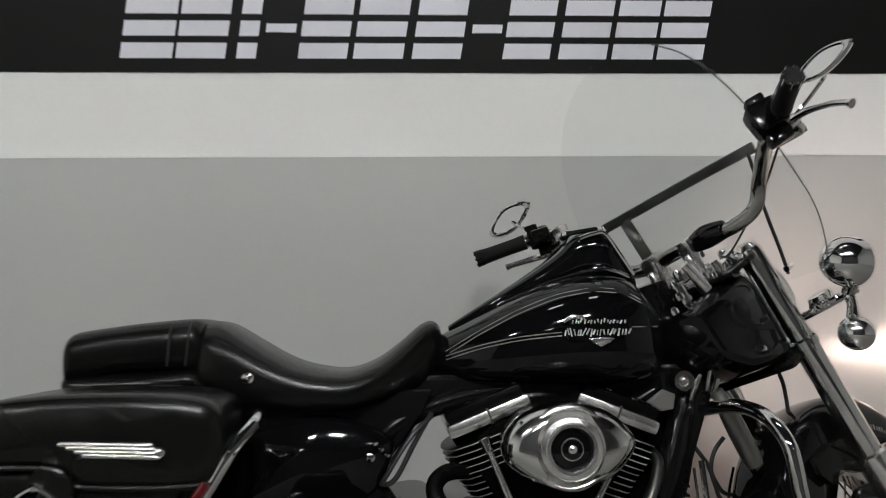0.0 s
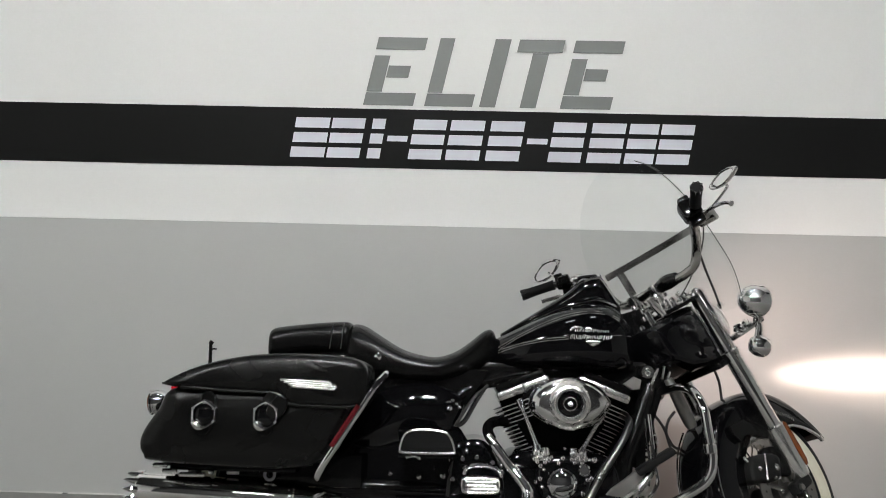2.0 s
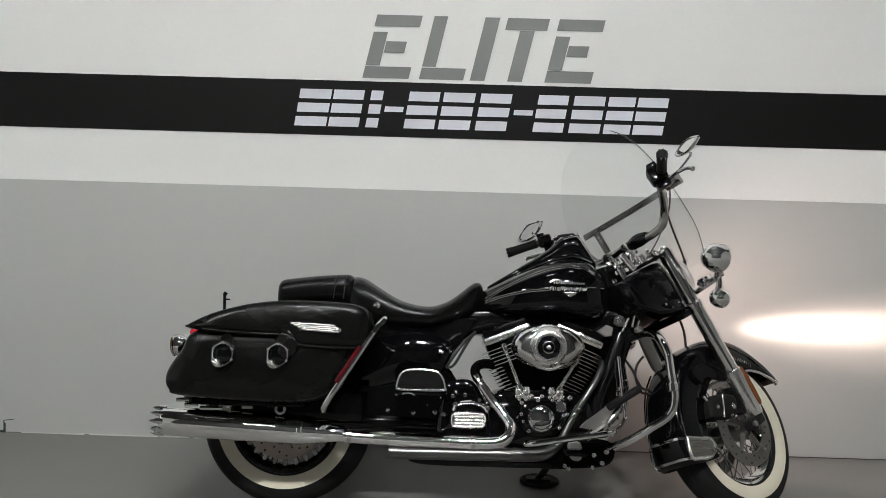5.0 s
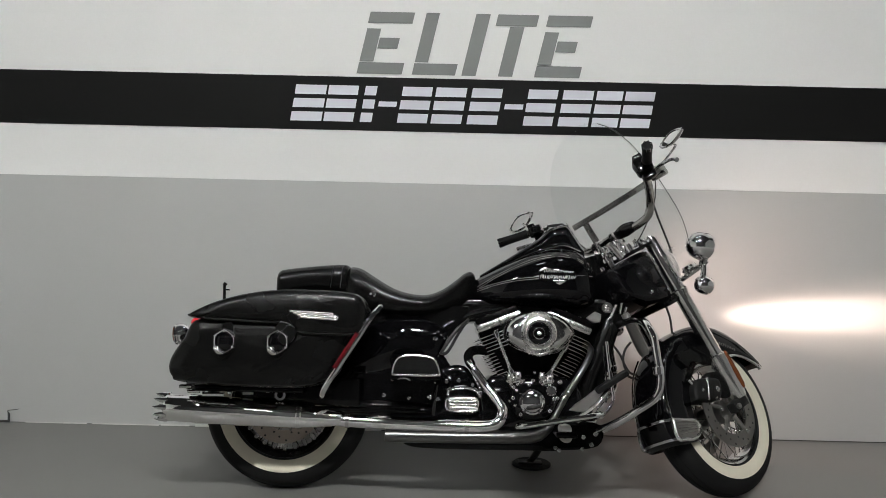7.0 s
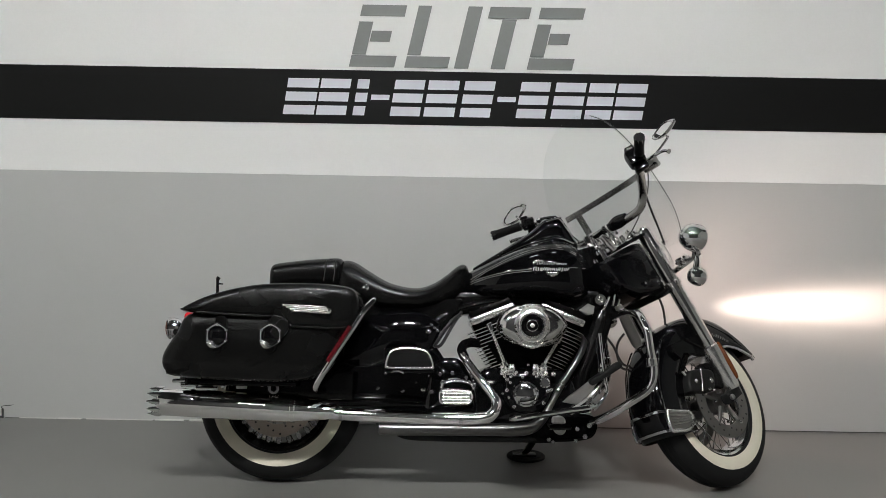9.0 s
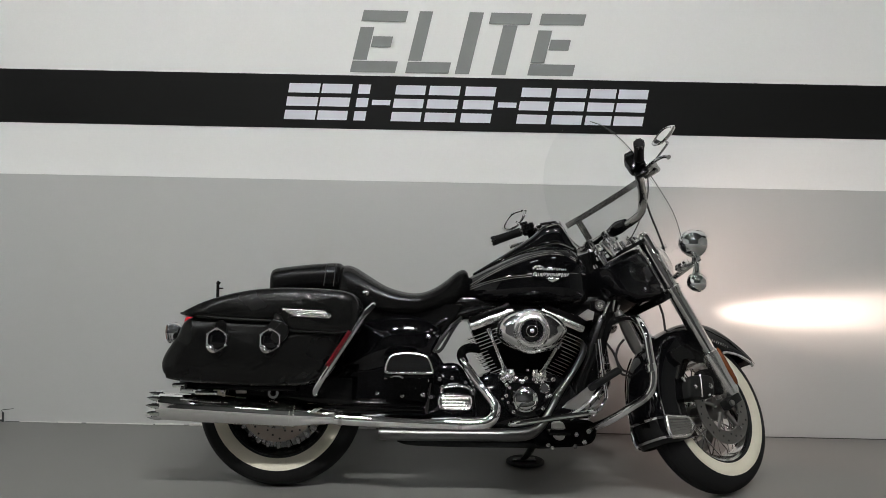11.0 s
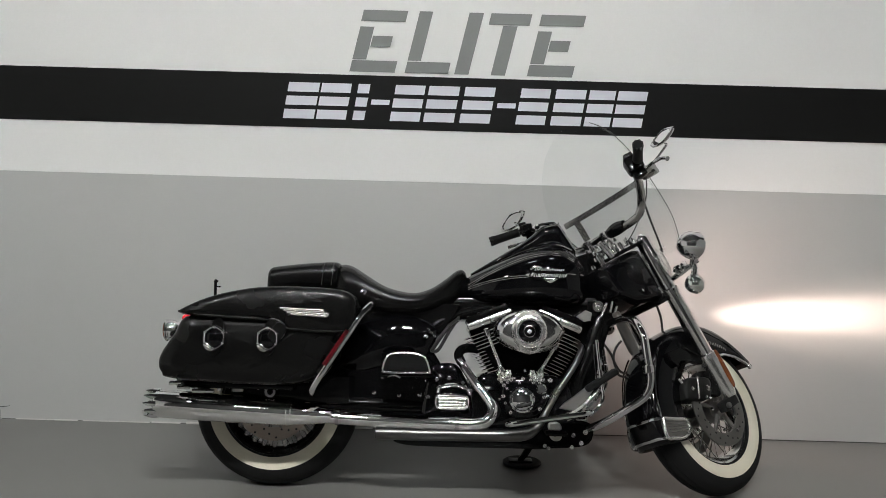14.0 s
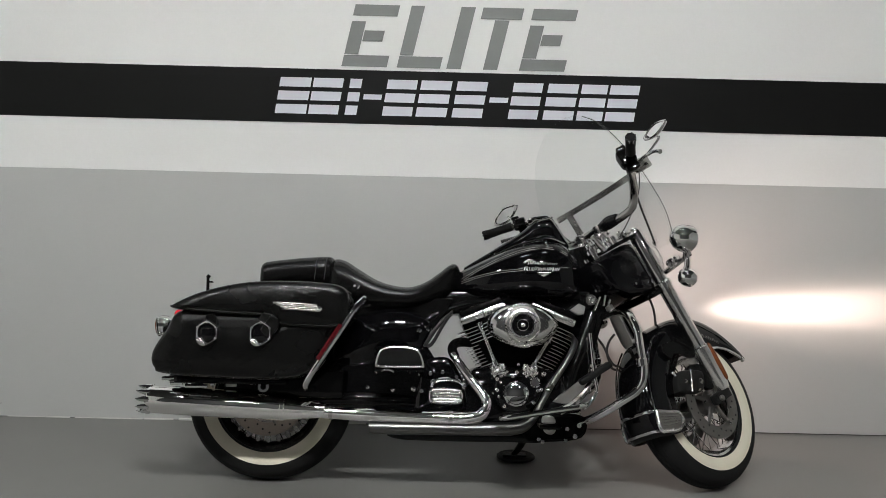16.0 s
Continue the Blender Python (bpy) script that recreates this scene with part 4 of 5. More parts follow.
part("console_trim", tube([(1.030, -0.064, 1.030), (1.060, -0.068, 1.040), (1.084, -0.068, 1.040), (1.112, -0.062, 1.004), (1.15, -0.046, 0.952)], 0.005, 8), CHROME, console)
part("gauge_ring", lathe([(0.052, 0), (0.058, 0.003), (0.055, 0.010), (0.048, 0.010)], 32, aim((1.045, 0, 1.043), (1.035, 0, 1.11)), closed=True), CHROME, console, "chrome gauge ring")
part("filler_cap", lathe([(0.034, 0), (0.038, 0.006), (0.036, 0.018), (0.02, 0.026), (0.004, 0.028)], 28, aim((0.955, 0.105, 0.905), (0.945, 0.135, 0.97))), CHROME, tank, "chrome filler cap")


# ---- seat ----
def seat_loft(rows, top=0.55, low=0.35):
    rings = []
    for x, z0, z1, w in crv(rows, 5):
        zc, h = (z0 + z1) / 2, (z1 - z0) / 2
        ring = []
        for k in range(36):
            a = 2 * math.pi * k / 36
            c, s = math.cos(a), math.sin(a)
            e = top if s > 0 else low
            ring.append(Vector((x, w * (1 - 0.16 * max(0, s) ** 2) * math.copysign(abs(c) ** e, c), zc + h * math.copysign(abs(s) ** 0.62, s))))
        rings.append(ring)
    return loft(rings)


seat = part("rider_seat", seat_loft([(0.215, 0.70, 0.84, 0.13), (0.24, 0.69, 0.862, 0.155), (0.28, 0.685, 0.855, 0.168), (0.33, 0.68, 0.825, 0.178), (0.40, 0.675, 0.784, 0.186), (0.46, 0.67, 0.764, 0.186), (0.53, 0.672, 0.757, 0.178),
                                     (0.59, 0.685, 0.777, 0.158), (0.64, 0.70, 0.812, 0.132), (0.68, 0.715, 0.846, 0.105), (0.705, 0.735, 0.857, 0.085), (0.722, 0.76, 0.848, 0.06), (0.73, 0.79, 0.825, 0.03)]), VINYL, bike, "black stitched vinyl rider seat", sharp=70)
pill = part("pillion_seat", seat_loft([(-0.047, 0.745, 0.808, 0.10), (-0.044, 0.738, 0.826, 0.124), (-0.036, 0.732, 0.837, 0.136), (-0.015, 0.735, 0.844, 0.140), (0.05, 0.754, 0.853, 0.142), (0.12, 0.758, 0.861, 0.146), (0.20, 0.755, 0.867, 0.148), (0.228, 0.755, 0.864, 0.142), (0.238, 0.765, 0.850, 0.12)], 0.2, 0.25), VINYL, bike, "black stitched vinyl pillion pad", sharp=70)
part("pillion_skirt", seat_loft([(-0.042, 0.70, 0.758, 0.12), (-0.03, 0.695, 0.762, 0.142), (0.10, 0.695, 0.765, 0.150), (0.21, 0.715, 0.770, 0.165), (0.24, 0.71, 0.76, 0.15)], 0.4, 0.3), VINYL, pill, sharp=70)
for xx in (0.168, 0.205):
    part("seam", tube([(xx, -0.150, 0.772), (xx + 0.004, -0.151, 0.81), (xx + 0.006, -0.142, 0.845), (xx + 0.006, -0.09, 0.862), (xx + 0.006, 0.09, 0.862), (xx + 0.006, 0.142, 0.845), (xx, 0.150, 0.772)], 0.0019, 6), CABLE, pill, "raised stitched seam")
both(lambda s: part("seat_stud", lathe([(0.014, 0), (0.016, 0.003), (0.010, 0.008), (0.003, 0.010)], 8, aim((0.335, s * 0.172, 0.748), (0.335, s * 0.30, 0.752))), CHROME, seat, "star-shaped chrome stud"))

# ---- saddlebags ----
def hexed(t):
    """Radius of a round-cornered hexagon with a point on top, at the angle t."""
    a = (t - math.pi / 6) % (math.pi / 3) - math.pi / 6
    return 0.35 * 0.96 + 0.65 * math.cos(math.pi / 6) / math.cos(a) * 1.02


def saddlebag(s):
    """Leather bag with its lid, straps, conchos and badge; s: -1 right, 1 left."""
    def yy(rows):
        return [(s * y, d) for y, d in rows]
    body = [(-0.262, 0.635), (-0.322, 0.560), (-0.360, 0.50), (-0.370, 0.458), (-0.357, 0.425), (-0.322, 0.405), (-0.09, 0.393), (0.08, 0.394), (0.17, 0.410), (0.215, 0.45), (0.25, 0.52), (0.285, 0.60), (0.27, 0.64), (0.0, 0.645)]
    bag = part("saddlebag", pillow(body, yy([(0.215, 0.03), (0.222, 0.008), (0.25, 0.0), (0.38, 0.0), (0.425, 0.004), (0.446, 0.012), (0.456, 0.026)]), soft=6, dome=s * 0.012), LEATHER, bike, "black leather saddlebag with chrome conchos", pose(0.009, 0, 0), 60)
    lid = [(-0.303, 0.637), (-0.282, 0.657), (-0.214, 0.690), (-0.130, 0.716), (-0.035, 0.734), (0.07, 0.741), (0.21, 0.739), (0.295, 0.726), (0.322, 0.69), (0.325, 0.63), (0.305, 0.588), (0.245, 0.582), (0.105, 0.585), (0.075, 0.595), (0.042, 0.617), (-0.09, 0.622), (-0.24, 0.628)]
    top = part("lid", pillow(lid, yy([(0.205, 0.012), (0.215, 0.004), (0.23, 0.0), (0.30, 0.0), (0.39, 0.0), (0.440, 0.001), (0.462, 0.004), (0.470, 0.009)]), soft=5, dome=s * 0.012), LEATHER, bag, "black leather saddlebag lid", sharp=60)
    hem = [(-0.24, 0.6315), (-0.09, 0.6235), (0.042, 0.6185), (0.075, 0.5965), (0.105, 0.5865), (0.245, 0.5835), (0.30, 0.589)]
    part("piping", tube([(x, s * 0.470, z) for x, z in hem], 0.0055, 8), LEATHER, top)
    # winged badge of ribs on the lid
    b = bmesh.new()
    for k in range(4):
        z = 0.661 - 0.0065 * k
        rod((0.060 + 0.013 * k, s * 0.481, z), (0.212 + 0.004 * k, s * 0.481, z - 0.006), 0.0047, 8, b)
    bd = part("lid_badge", b, CHROME_WORN, top, "ribbed chrome lid badge")
    part("badge_stud", lathe([(0.009, 0), (0.009, 0.004), (0.003, 0.008)], 12, aim((0.222, s * 0.479, 0.643), (0.222, s * 0.6, 0.643))), CHROME, bd)
    for cx, cz in ((-0.163, 0.551), (0.022, 0.553)):
        st = part("strap", pillow([(cx - 0.022, cz - 0.05), (cx + 0.018, cz - 0.05), (cx + 0.030, cz + 0.055), (cx - 0.010, cz + 0.06)], yy([(0.455, 0.0), (0.473, 0.0), (0.476, 0.003)]), soft=3), LEATHER, bag, "leather buckle strap")
        ring = []
        n = 48
        for r, y in ((0.0395, 0.474), (0.0420, 0.480), (0.0415, 0.486), (0.0380, 0.4905), (0.0340, 0.488), (0.0315, 0.482), (0.0315, 0.474)):
            ring.append([Vector((cx + r * hexed(t) * math.cos(t), s * y, cz + 1.08 * r * hexed(t) * math.sin(t))) for t in (2 * math.pi * k / n for k in range(n))])
        c = part("concho", loft(ring, wrap=True), CHROME, st, "chrome concho ring")
        for k in range(6):
            t = 2 * math.pi * k / 6 + math.pi / 6
            part("concho_stud", lathe([(0.0056, 0), (0.005, 0.005), (0.002, 0.007)], 8, aim((cx + 0.0365 * math.cos(t), s * 0.482, cz + 0.0365 * math.sin(t)), (cx + 0.0365 * math.cos(t), s * 0.6, cz + 0.0365 * math.sin(t)))), CHROME, st)
        # bright tab at lower left stands in for the floor's reflection on the ring
        part("concho_glint_tab", pillow([(cx - 0.036, cz - 0.026), (cx - 0.022, cz - 0.043), (cx - 0.002, cz - 0.044), (cx - 0.008, cz - 0.030), (cx - 0.024, cz - 0.018)], yy([(0.474, 0.0), (0.487, 0.0), (0.491, 0.004)]), soft=2, dome=s * 0.003), BRIGHT, st)
        part("concho_centre", lathe([(0.029, 0.473), (0.028, 0.480), (0.015, 0.484), (0.003, 0.485)] if s > 0 else [(0.029, -0.473), (0.028, -0.480), (0.015, -0.484), (0.003, -0.485)], 32, Matrix.Translation((cx, 0, cz))), PAINT, st)
    part("strap", pillow([(0.02, 0.560), (0.052, 0.535), (0.088, 0.590), (0.055, 0.612)], yy([(0.462, 0.0), (0.482, 0.0), (0.485, 0.003)]), soft=3), LEATHER, bag)


both(saddlebag)


def bag_guard(s):
    pts = [(0.30, s * 0.20, 0.665), (0.365, s * 0.30, 0.69), (0.378, s * 0.42, 0.682), (0.350, s * 0.455, 0.645), (0.312, s * 0.46, 0.582), (0.24, s * 0.46, 0.468), (0.205, s * 0.455, 0.412), (0.185, s * 0.42, 0.375), (0.18, s * 0.30, 0.36), (0.20, s * 0.2, 0.36)]
    g = part("bag_guard", tube(pts, 0.0112, 12), CHROME, bike, "chrome saddlebag guard rail")
    part("guard_reflector", tube([(0.306, s * 0.470, 0.590), (0.230, s * 0.470, 0.468)], 0.009, 10, 2), RED_LENS, g, "long red reflector strip")
    part("guard_link", tube([(0.345, s * 0.468, 0.638), (0.385, s * 0.44, 0.684)], 0.008, 8, 2), CHROME, g)


both(bag_guard)

# ---- tail: lamp, signals, rail, mast ----
tail = part("tail_lamp", pillow([(-0.352, 0.590), (-0.384, 0.612), (-0.386, 0.640), (-0.360, 0.650), (-0.315, 0.62), (-0.325, 0.590)], [(-0.055, 0.008), (-0.045, 0.0), (0.045, 0.0), (0.055, 0.008)], soft=4), RED_LAMP, bike, "glowing red tail lamp")
part("lamp_base", block((-0.33, -0.05, 0.58), (-0.29, 0.05, 0.66), 0.012), CHROME, tail)


def rear_signal(s):
    g = aim((-0.372, s * 0.235, 0.580), (-0.47, s * 0.235, 0.575))
    sg = part("turn_signal", lathe([(0.008, -0.036), (0.026, -0.032), (0.037, -0.018), (0.0405, -0.002), (0.0405, 0.004), (0.0375, 0.007), (0.0375, 0.012), (0.0405, 0.015), (0.0405, 0.019), (0.034, 0.020)], 32, g), CHROME, bike, "round chrome rear turn signal")
    part("lens", lathe([(0.037, 0.018), (0.033, 0.024), (0.020, 0.029), (0.003, 0.031)], 24, g), AMBER, sg, "amber lens")
    part("stalk", tube([(-0.335, s * 0.05, 0.575), (-0.35, s * 0.15, 0.578), (-0.368, s * 0.235, 0.580)], 0.010, 8), CHROME, sg)


both(rear_signal)
mast = part("rear_mast", tube([(-0.286, 0.06, 0.66), (-0.288, 0.062, 0.74), (-0.290, 0.064, 0.792)], [0.0075, 0.0065, 0.006], 10), FRAME, bike, "short black mast behind the seat")
part("mast_knob", rod((-0.292, 0.064, 0.785), (-0.284, 0.064, 0.797), 0.008, 10), FRAME, mast)
part("mast_clip", block((-0.285, 0.055, 0.766), (-0.268, 0.073, 0.772), 0.002), FRAME, mast)

# ---- side covers and black body under the seat ----
def side_cover(s):
    o = [(0.25, 0.46), (0.262, 0.56), (0.30, 0.625), (0.38, 0.650), (0.47, 0.668), (0.56, 0.650), (0.62, 0.615), (0.61, 0.56), (0.57, 0.50), (0.44, 0.465), (0.34, 0.44)]
    c = part("side_cover", pillow(o, [(s * 0.11, 0.0), (s * 0.135, 0.0), (s * 0.148, 0.004), (s * 0.153, 0.012)], soft=8, dome=s * 0.026), PAINT, bike, "gloss black side cover", sharp=60)
    part("cover_stud", lathe([(0.010, 0), (0.009, 0.005), (0.003, 0.008)], 12, aim((0.575, s * 0.168, 0.585), (0.575, s * 0.3, 0.585))), CHROME, c)
    for k in range(3):
        part("cover_stud", lathe([(0.005, 0), (0.005, 0.004), (0.002, 0.006)], 10, aim((0.585 + 0.012 * k, s * 0.163, 0.612 - 0.012 * k), (0.585, s * 0.3, 0.60))), CHROME, c)


both(side_cover)
part("battery_box", pillow([(0.26, 0.36), (0.26, 0.715), (0.70, 0.715), (0.685, 0.67), (0.595, 0.55), (0.60, 0.36)], [(-0.122, 0.004), (-0.118, 0.0), (0.118, 0.0), (0.122, 0.004)], soft=1), FRAME, bike)
oil = part("frame_cover", pillow([(0.17, 0.30), (0.17, 0.42), (0.27, 0.54), (0.45, 0.57), (0.59, 0.54), (0.66, 0.42), (0.66, 0.28), (0.45, 0.275)], [(-0.10, 0.01), (-0.128, 0.0), (-0.140, 0.006), (-0.145, 0.015)], soft=4, dome=-0.006), PAINT, bike, "black enamelled frame cover")
for bx, bz, br in ((0.385, 0.368, 0.010), (0.48, 0.360, 0.010), (0.56, 0.365, 0.013), (0.585, 0.42, 0.012), (0.655, 0.42, 0.010), (0.415, 0.425, 0.007), (0.545, 0.428, 0.006), (0.53, 0.39, 0.005)):
    part("bolt", lathe([(br * 0.75, 0), (br * 0.75, 0.005), (br * 0.3, 0.008)], 10, aim((bx, -0.148, bz), (bx, -0.3, bz))), CHROME_WORN, oil)
part("swingarm", tube([(0.62, -0.12, 0.32), (0.35, -0.14, 0.325), (0.0, -0.13, 0.32)], [0.03, 0.026, 0.026], 12), FRAME, bike)
part("swingarm", tube([(0.62, 0.12, 0.32), (0.35, 0.14, 0.325), (0.0, 0.13, 0.32)], [0.03, 0.026, 0.026], 12), FRAME, bike)
both(lambda s: part("axle_nut", rod((0.0, s * 0.12, 0.325), (0.0, s * 0.17, 0.325), 0.024, 20), CHROME, bike))
part("rear_caliper", block((-0.01, -0.135, 0.40), (0.11, -0.085, 0.475), 0.014), ALLOY, bike, "cast alloy rear caliper")
both(lambda s: part("shock_absorber", tube([(0.02, s * 0.155, 0.36), (0.10, s * 0.155, 0.50), (0.17, s * 0.15, 0.60)], [0.024, 0.026, 0.022], 14), CHROME_WORN, bike))
# bag carrier under the bag
part("bag_shield", block((-0.14, -0.235, 0.325), (0.30, -0.19, 0.43), 0.01), FRAME, bike, "black plate behind the bag support")
car = part("bag_support", block((-0.30, -0.30, 0.372), (0.10, -0.235, 0.395), 0.006), FRAME, bike, "black bag support rail")
for x0, x1, z in ((-0.345, -0.30, 0.388), (-0.315, -0.27, 0.372), (-0.26, -0.18, 0.362), (-0.17, -0.155, 0.372)):
    part("support_clip", rod((x0, -0.322, z), (x1, -0.322, z + 0.001), 0.0075, 10), CHROME, car)
part("support_eye", lathe([(0.011, -0.012), (0.020, -0.012), (0.022, 0), (0.020, 0.012), (0.011, 0.012)], 24, pose(0.014, -0.27, 0.364), closed=True), CHROME, car)
part("support_tab", block((-0.128, -0.262, 0.360), (-0.090, -0.246, 0.384), 0.004), ALLOY, car, "dull alloy tab")
part("support_tab", block((-0.178, -0.262, 0.355), (-0.170, -0.246, 0.392), 0.002), ALLOY, car)
part("support_bolt", lathe([(0.010, 0), (0.010, 0.006), (0.004, 0.010)], 12, aim((-0.033, -0.262, 0.379), (-0.033, -0.4, 0.379))), CHROME, car)

# ---- exhaust ----
def muffler(s):
    c0, c1 = Vector((-0.405, s * 0.262, 0.311)), Vector((0.24, s * 0.252, 0.283))
    if s > 0:
        c0, c1 = c0 + Vector((0.08, 0, -0.035)), c1 + Vector((0.04, 0, -0.03))
    m = aim(c0, c1)
    muff = part("muffler", lathe([(0.030, 0.0), (0.049, 0.001), (0.0515, 0.006), (0.0510, 0.30), (0.0485, 0.482), (0.050, 0.484), (0.050, 0.496), (0.046, 0.50), (0.038, 0.56), (0.030, 0.615), (0.028, 0.645)], 48, m), CHROME_PIPE, bike, "polished chrome muffler")
    tip = bmesh.new()
    n = 10
    for k in range(n):
        t = 2 * math.pi * k / n
        p = m @ Vector((0.043 * math.cos(t), 0.01, 0.043 * math.sin(t)))
        q = m @ Vector((0.047 * math.cos(t), -0.038, 0.047 * math.sin(t)))
        tube([p, (Vector(p) + Vector(q)) / 2, q], [0.0125, 0.0100, 0.001], 8, 2, tip)
    part("crown_tip", tip, CHROME, muff, "spiked chrome crown tip")
    part("tip_bore", lathe([(0.036, -0.004), (0.038, 0.0), (0.038, 0.01), (0.01, 0.012)], 32, m), DARK_FILL, muff)


both(muffler)
part("rear_header", tube([(0.775, -0.10, 0.545), (0.735, -0.12, 0.546), (0.710, -0.15, 0.536), (0.702, -0.165, 0.515), (0.713, -0.18, 0.49)], 0.018, 14, 6), ENGINE_BLACK, bike, "black exhaust pipe from the rear cylinder")
part("heat_shield", tube([(0.702, -0.185, 0.502), (0.727, -0.195, 0.468), (0.768, -0.205, 0.414), (0.808, -0.22, 0.366), (0.832, -0.23, 0.325), (0.815, -0.238, 0.283), (0.76, -0.242, 0.266), (0.60, -0.246, 0.266), (0.40, -0.25, 0.271), (0.235, -0.252, 0.277)], [0.0125, 0.0155, 0.0165, 0.018, 0.021, 0.023, 0.024, 0.024, 0.024, 0.024], 20, 7), CHROME_PIPE, bike, "chrome exhaust heat shield")
for k in ((0.70, 0.265), (0.26, 0.277)):
    part("pipe_clamp", lathe([(0.026, -0.008), (0.0275, -0.006), (0.0275, 0.006), (0.026, 0.008)], 24, aim((k[0], -0.249, k[1]), (0, -0.252, k[1] + 0.01))), CHROME_WORN, bike)
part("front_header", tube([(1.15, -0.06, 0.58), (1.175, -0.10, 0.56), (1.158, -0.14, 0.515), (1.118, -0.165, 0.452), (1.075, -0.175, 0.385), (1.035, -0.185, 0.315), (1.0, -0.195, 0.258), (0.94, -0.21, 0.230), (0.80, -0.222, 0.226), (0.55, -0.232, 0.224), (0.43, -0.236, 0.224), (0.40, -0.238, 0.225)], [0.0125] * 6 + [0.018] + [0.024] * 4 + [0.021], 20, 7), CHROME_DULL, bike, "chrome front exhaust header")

# ---- engine ----
part("crankcase", pillow([(0.70, 0.22), (0.69, 0.34), (0.76, 0.43), (0.84, 0.455), (1.05, 0.455), (1.13, 0.40), (1.14, 0.28), (1.09, 0.21)], [(-0.165, 0.02), (-0.155, 0.004), (-0.14, 0.0), (0.15, 0.0), (0.165, 0.02)], soft=4), PAINT, bike, "black crankcase")
part("gearbox", pillow([(0.58, 0.24), (0.57, 0.36), (0.585, 0.45), (0.62, 0.485), (0.69, 0.488), (0.73, 0.44), (0.76, 0.36), (0.75, 0.24)], [(-0.175, 0.02), (-0.165, 0.004), (0.13, 0.0), (0.15, 0.02)], soft=4), PAINT, bike, "black gearbox")
part("primary_cover", pillow([(0.60, 0.30), (0.62, 0.40), (0.80, 0.43), (1.0, 0.44), (1.08, 0.38), (1.06, 0.28), (0.95, 0.23), (0.70, 0.23)], [(0.15, 0.0), (0.20, 0.0), (0.225, 0.02), (0.23, 0.05)], soft=5), CHROME, bike, "chrome primary cover")
# ribbed side cover of the gearbox
rc = bmesh.new()
pillow([(0.618, 0.318), (0.616, 0.358), (0.64, 0.372), (0.725, 0.372), (0.748, 0.355), (0.745, 0.322), (0.72, 0.308), (0.64, 0.308)], [(-0.165, 0.0), (-0.188, 0.0), (-0.198, 0.005), (-0.202, 0.014)], rc, soft=3)
gc = part("gearbox_cover", rc, CHROME_SATIN, bike, "ribbed chrome gearbox cover")
for k in range(5):
    part("rib", rod((0.632, -0.2015, 0.320 + 0.011 * k), (0.733, -0.2015, 0.321 + 0.011 * k), 0.0026, 8), CHROME_WORN, gc)
part("cover_arch", tube([(0.628, -0.18, 0.376), (0.64, -0.188, 0.398), (0.69, -0.19, 0.406), (0.735, -0.188, 0.395), (0.75, -0.18, 0.372)], 0.007, 8), CHROME, gc)
for bx, bz in ((0.622, 0.425), (0.668, 0.43), (0.72, 0.415), (0.63, 0.395), (0.75, 0.385), (0.59, 0.36)):
    part("bolt", rod((bx, -0.170, bz), (bx, -0.188, bz), 0.0085, 6), CHROME, gc)
# cam cover
cc = part("cam_cover", pillow([(0.865, 0.335), (0.862, 0.40), (0.89, 0.440), (0.985, 0.442), (1.03, 0.415), (1.035, 0.35), (1.0, 0.300), (0.94, 0.285), (0.89, 0.30)], [(-0.155, 0.0), (-0.190, 0.0), (-0.198, 0.006), (-0.202, 0.012)], soft=5, dome=-0.008), PAINT, bike, "black cam cover with chrome bolts", sharp=60)
for bx, bz, br in ((0.909, 0.437, 0.007), (0.931, 0.419, 0.008), (0.885, 0.399, 0.007), (0.90, 0.387, 0.006), (0.872, 0.411, 0.006), (0.867, 0.436, 0.009), (0.951, 0.466, 0.006), (0.983, 0.462, 0.006), (0.994, 0.431, 0.009), (1.019, 0.436, 0.008), (1.047, 0.433, 0.010), (1.037, 0.374, 0.008), (1.064, 0.375, 0.009), (1.079, 0.396, 0.007), (0.858, 0.358, 0.006), (0.88, 0.344, 0.007)):
    part("dome_bolt", lathe([(br, 0), (br, 0.003), (br * 0.75, 0.007), (br * 0.3, 0.009)], 10, aim((bx, -0.198, bz), (bx, -0.3, bz))), BRIGHT, cc)
part("sensor_cover", pillow([(0.998, 0.388), (0.996, 0.412), (1.012, 0.420), (1.03, 0.412), (1.032, 0.388), (1.014, 0.381)], [(-0.19, 0.0), (-0.206, 0.0), (-0.211, 0.005)], soft=3), CHROME, cc, "small chrome sensor cover")
part("timer_cover", lathe([(0.050, 0.200), (0.050, 0.212), (0.046, 0.218), (0.040, 0.220), (0.037, 0.217), (0.024, 0.222), (0.004, 0.224)], 40, Matrix.Translation((0.943, 0, 0.357)) @ pose(0, 0, 0, 0, 0, 180)), CHROME, cc, "round chrome timer cover")
for k in range(5):
    t = 2 * math.pi * k / 5 + 0.3
    part("bolt", rod((0.943 + 0.044 * math.cos(t), -0.216, 0.357 + 0.044 * math.sin(t)), (0.943 + 0.044 * math.cos(t), -0.222, 0.357 + 0.044 * math.sin(t)), 0.0045, 8), CHROME, cc)
for bx, bz in ((0.872, 0.37), (0.873, 0.41), (0.90, 0.43), (0.945, 0.436), (0.99, 0.433), (1.022, 0.41), (1.025, 0.37), (1.01, 0.325), (0.90, 0.31)):
    part("bolt", lathe([(0.007, 0), (0.007, 0.006), (0.003, 0.009)], 10, aim((bx, -0.198, bz), (bx, -0.3, bz))), BRIGHT, cc)
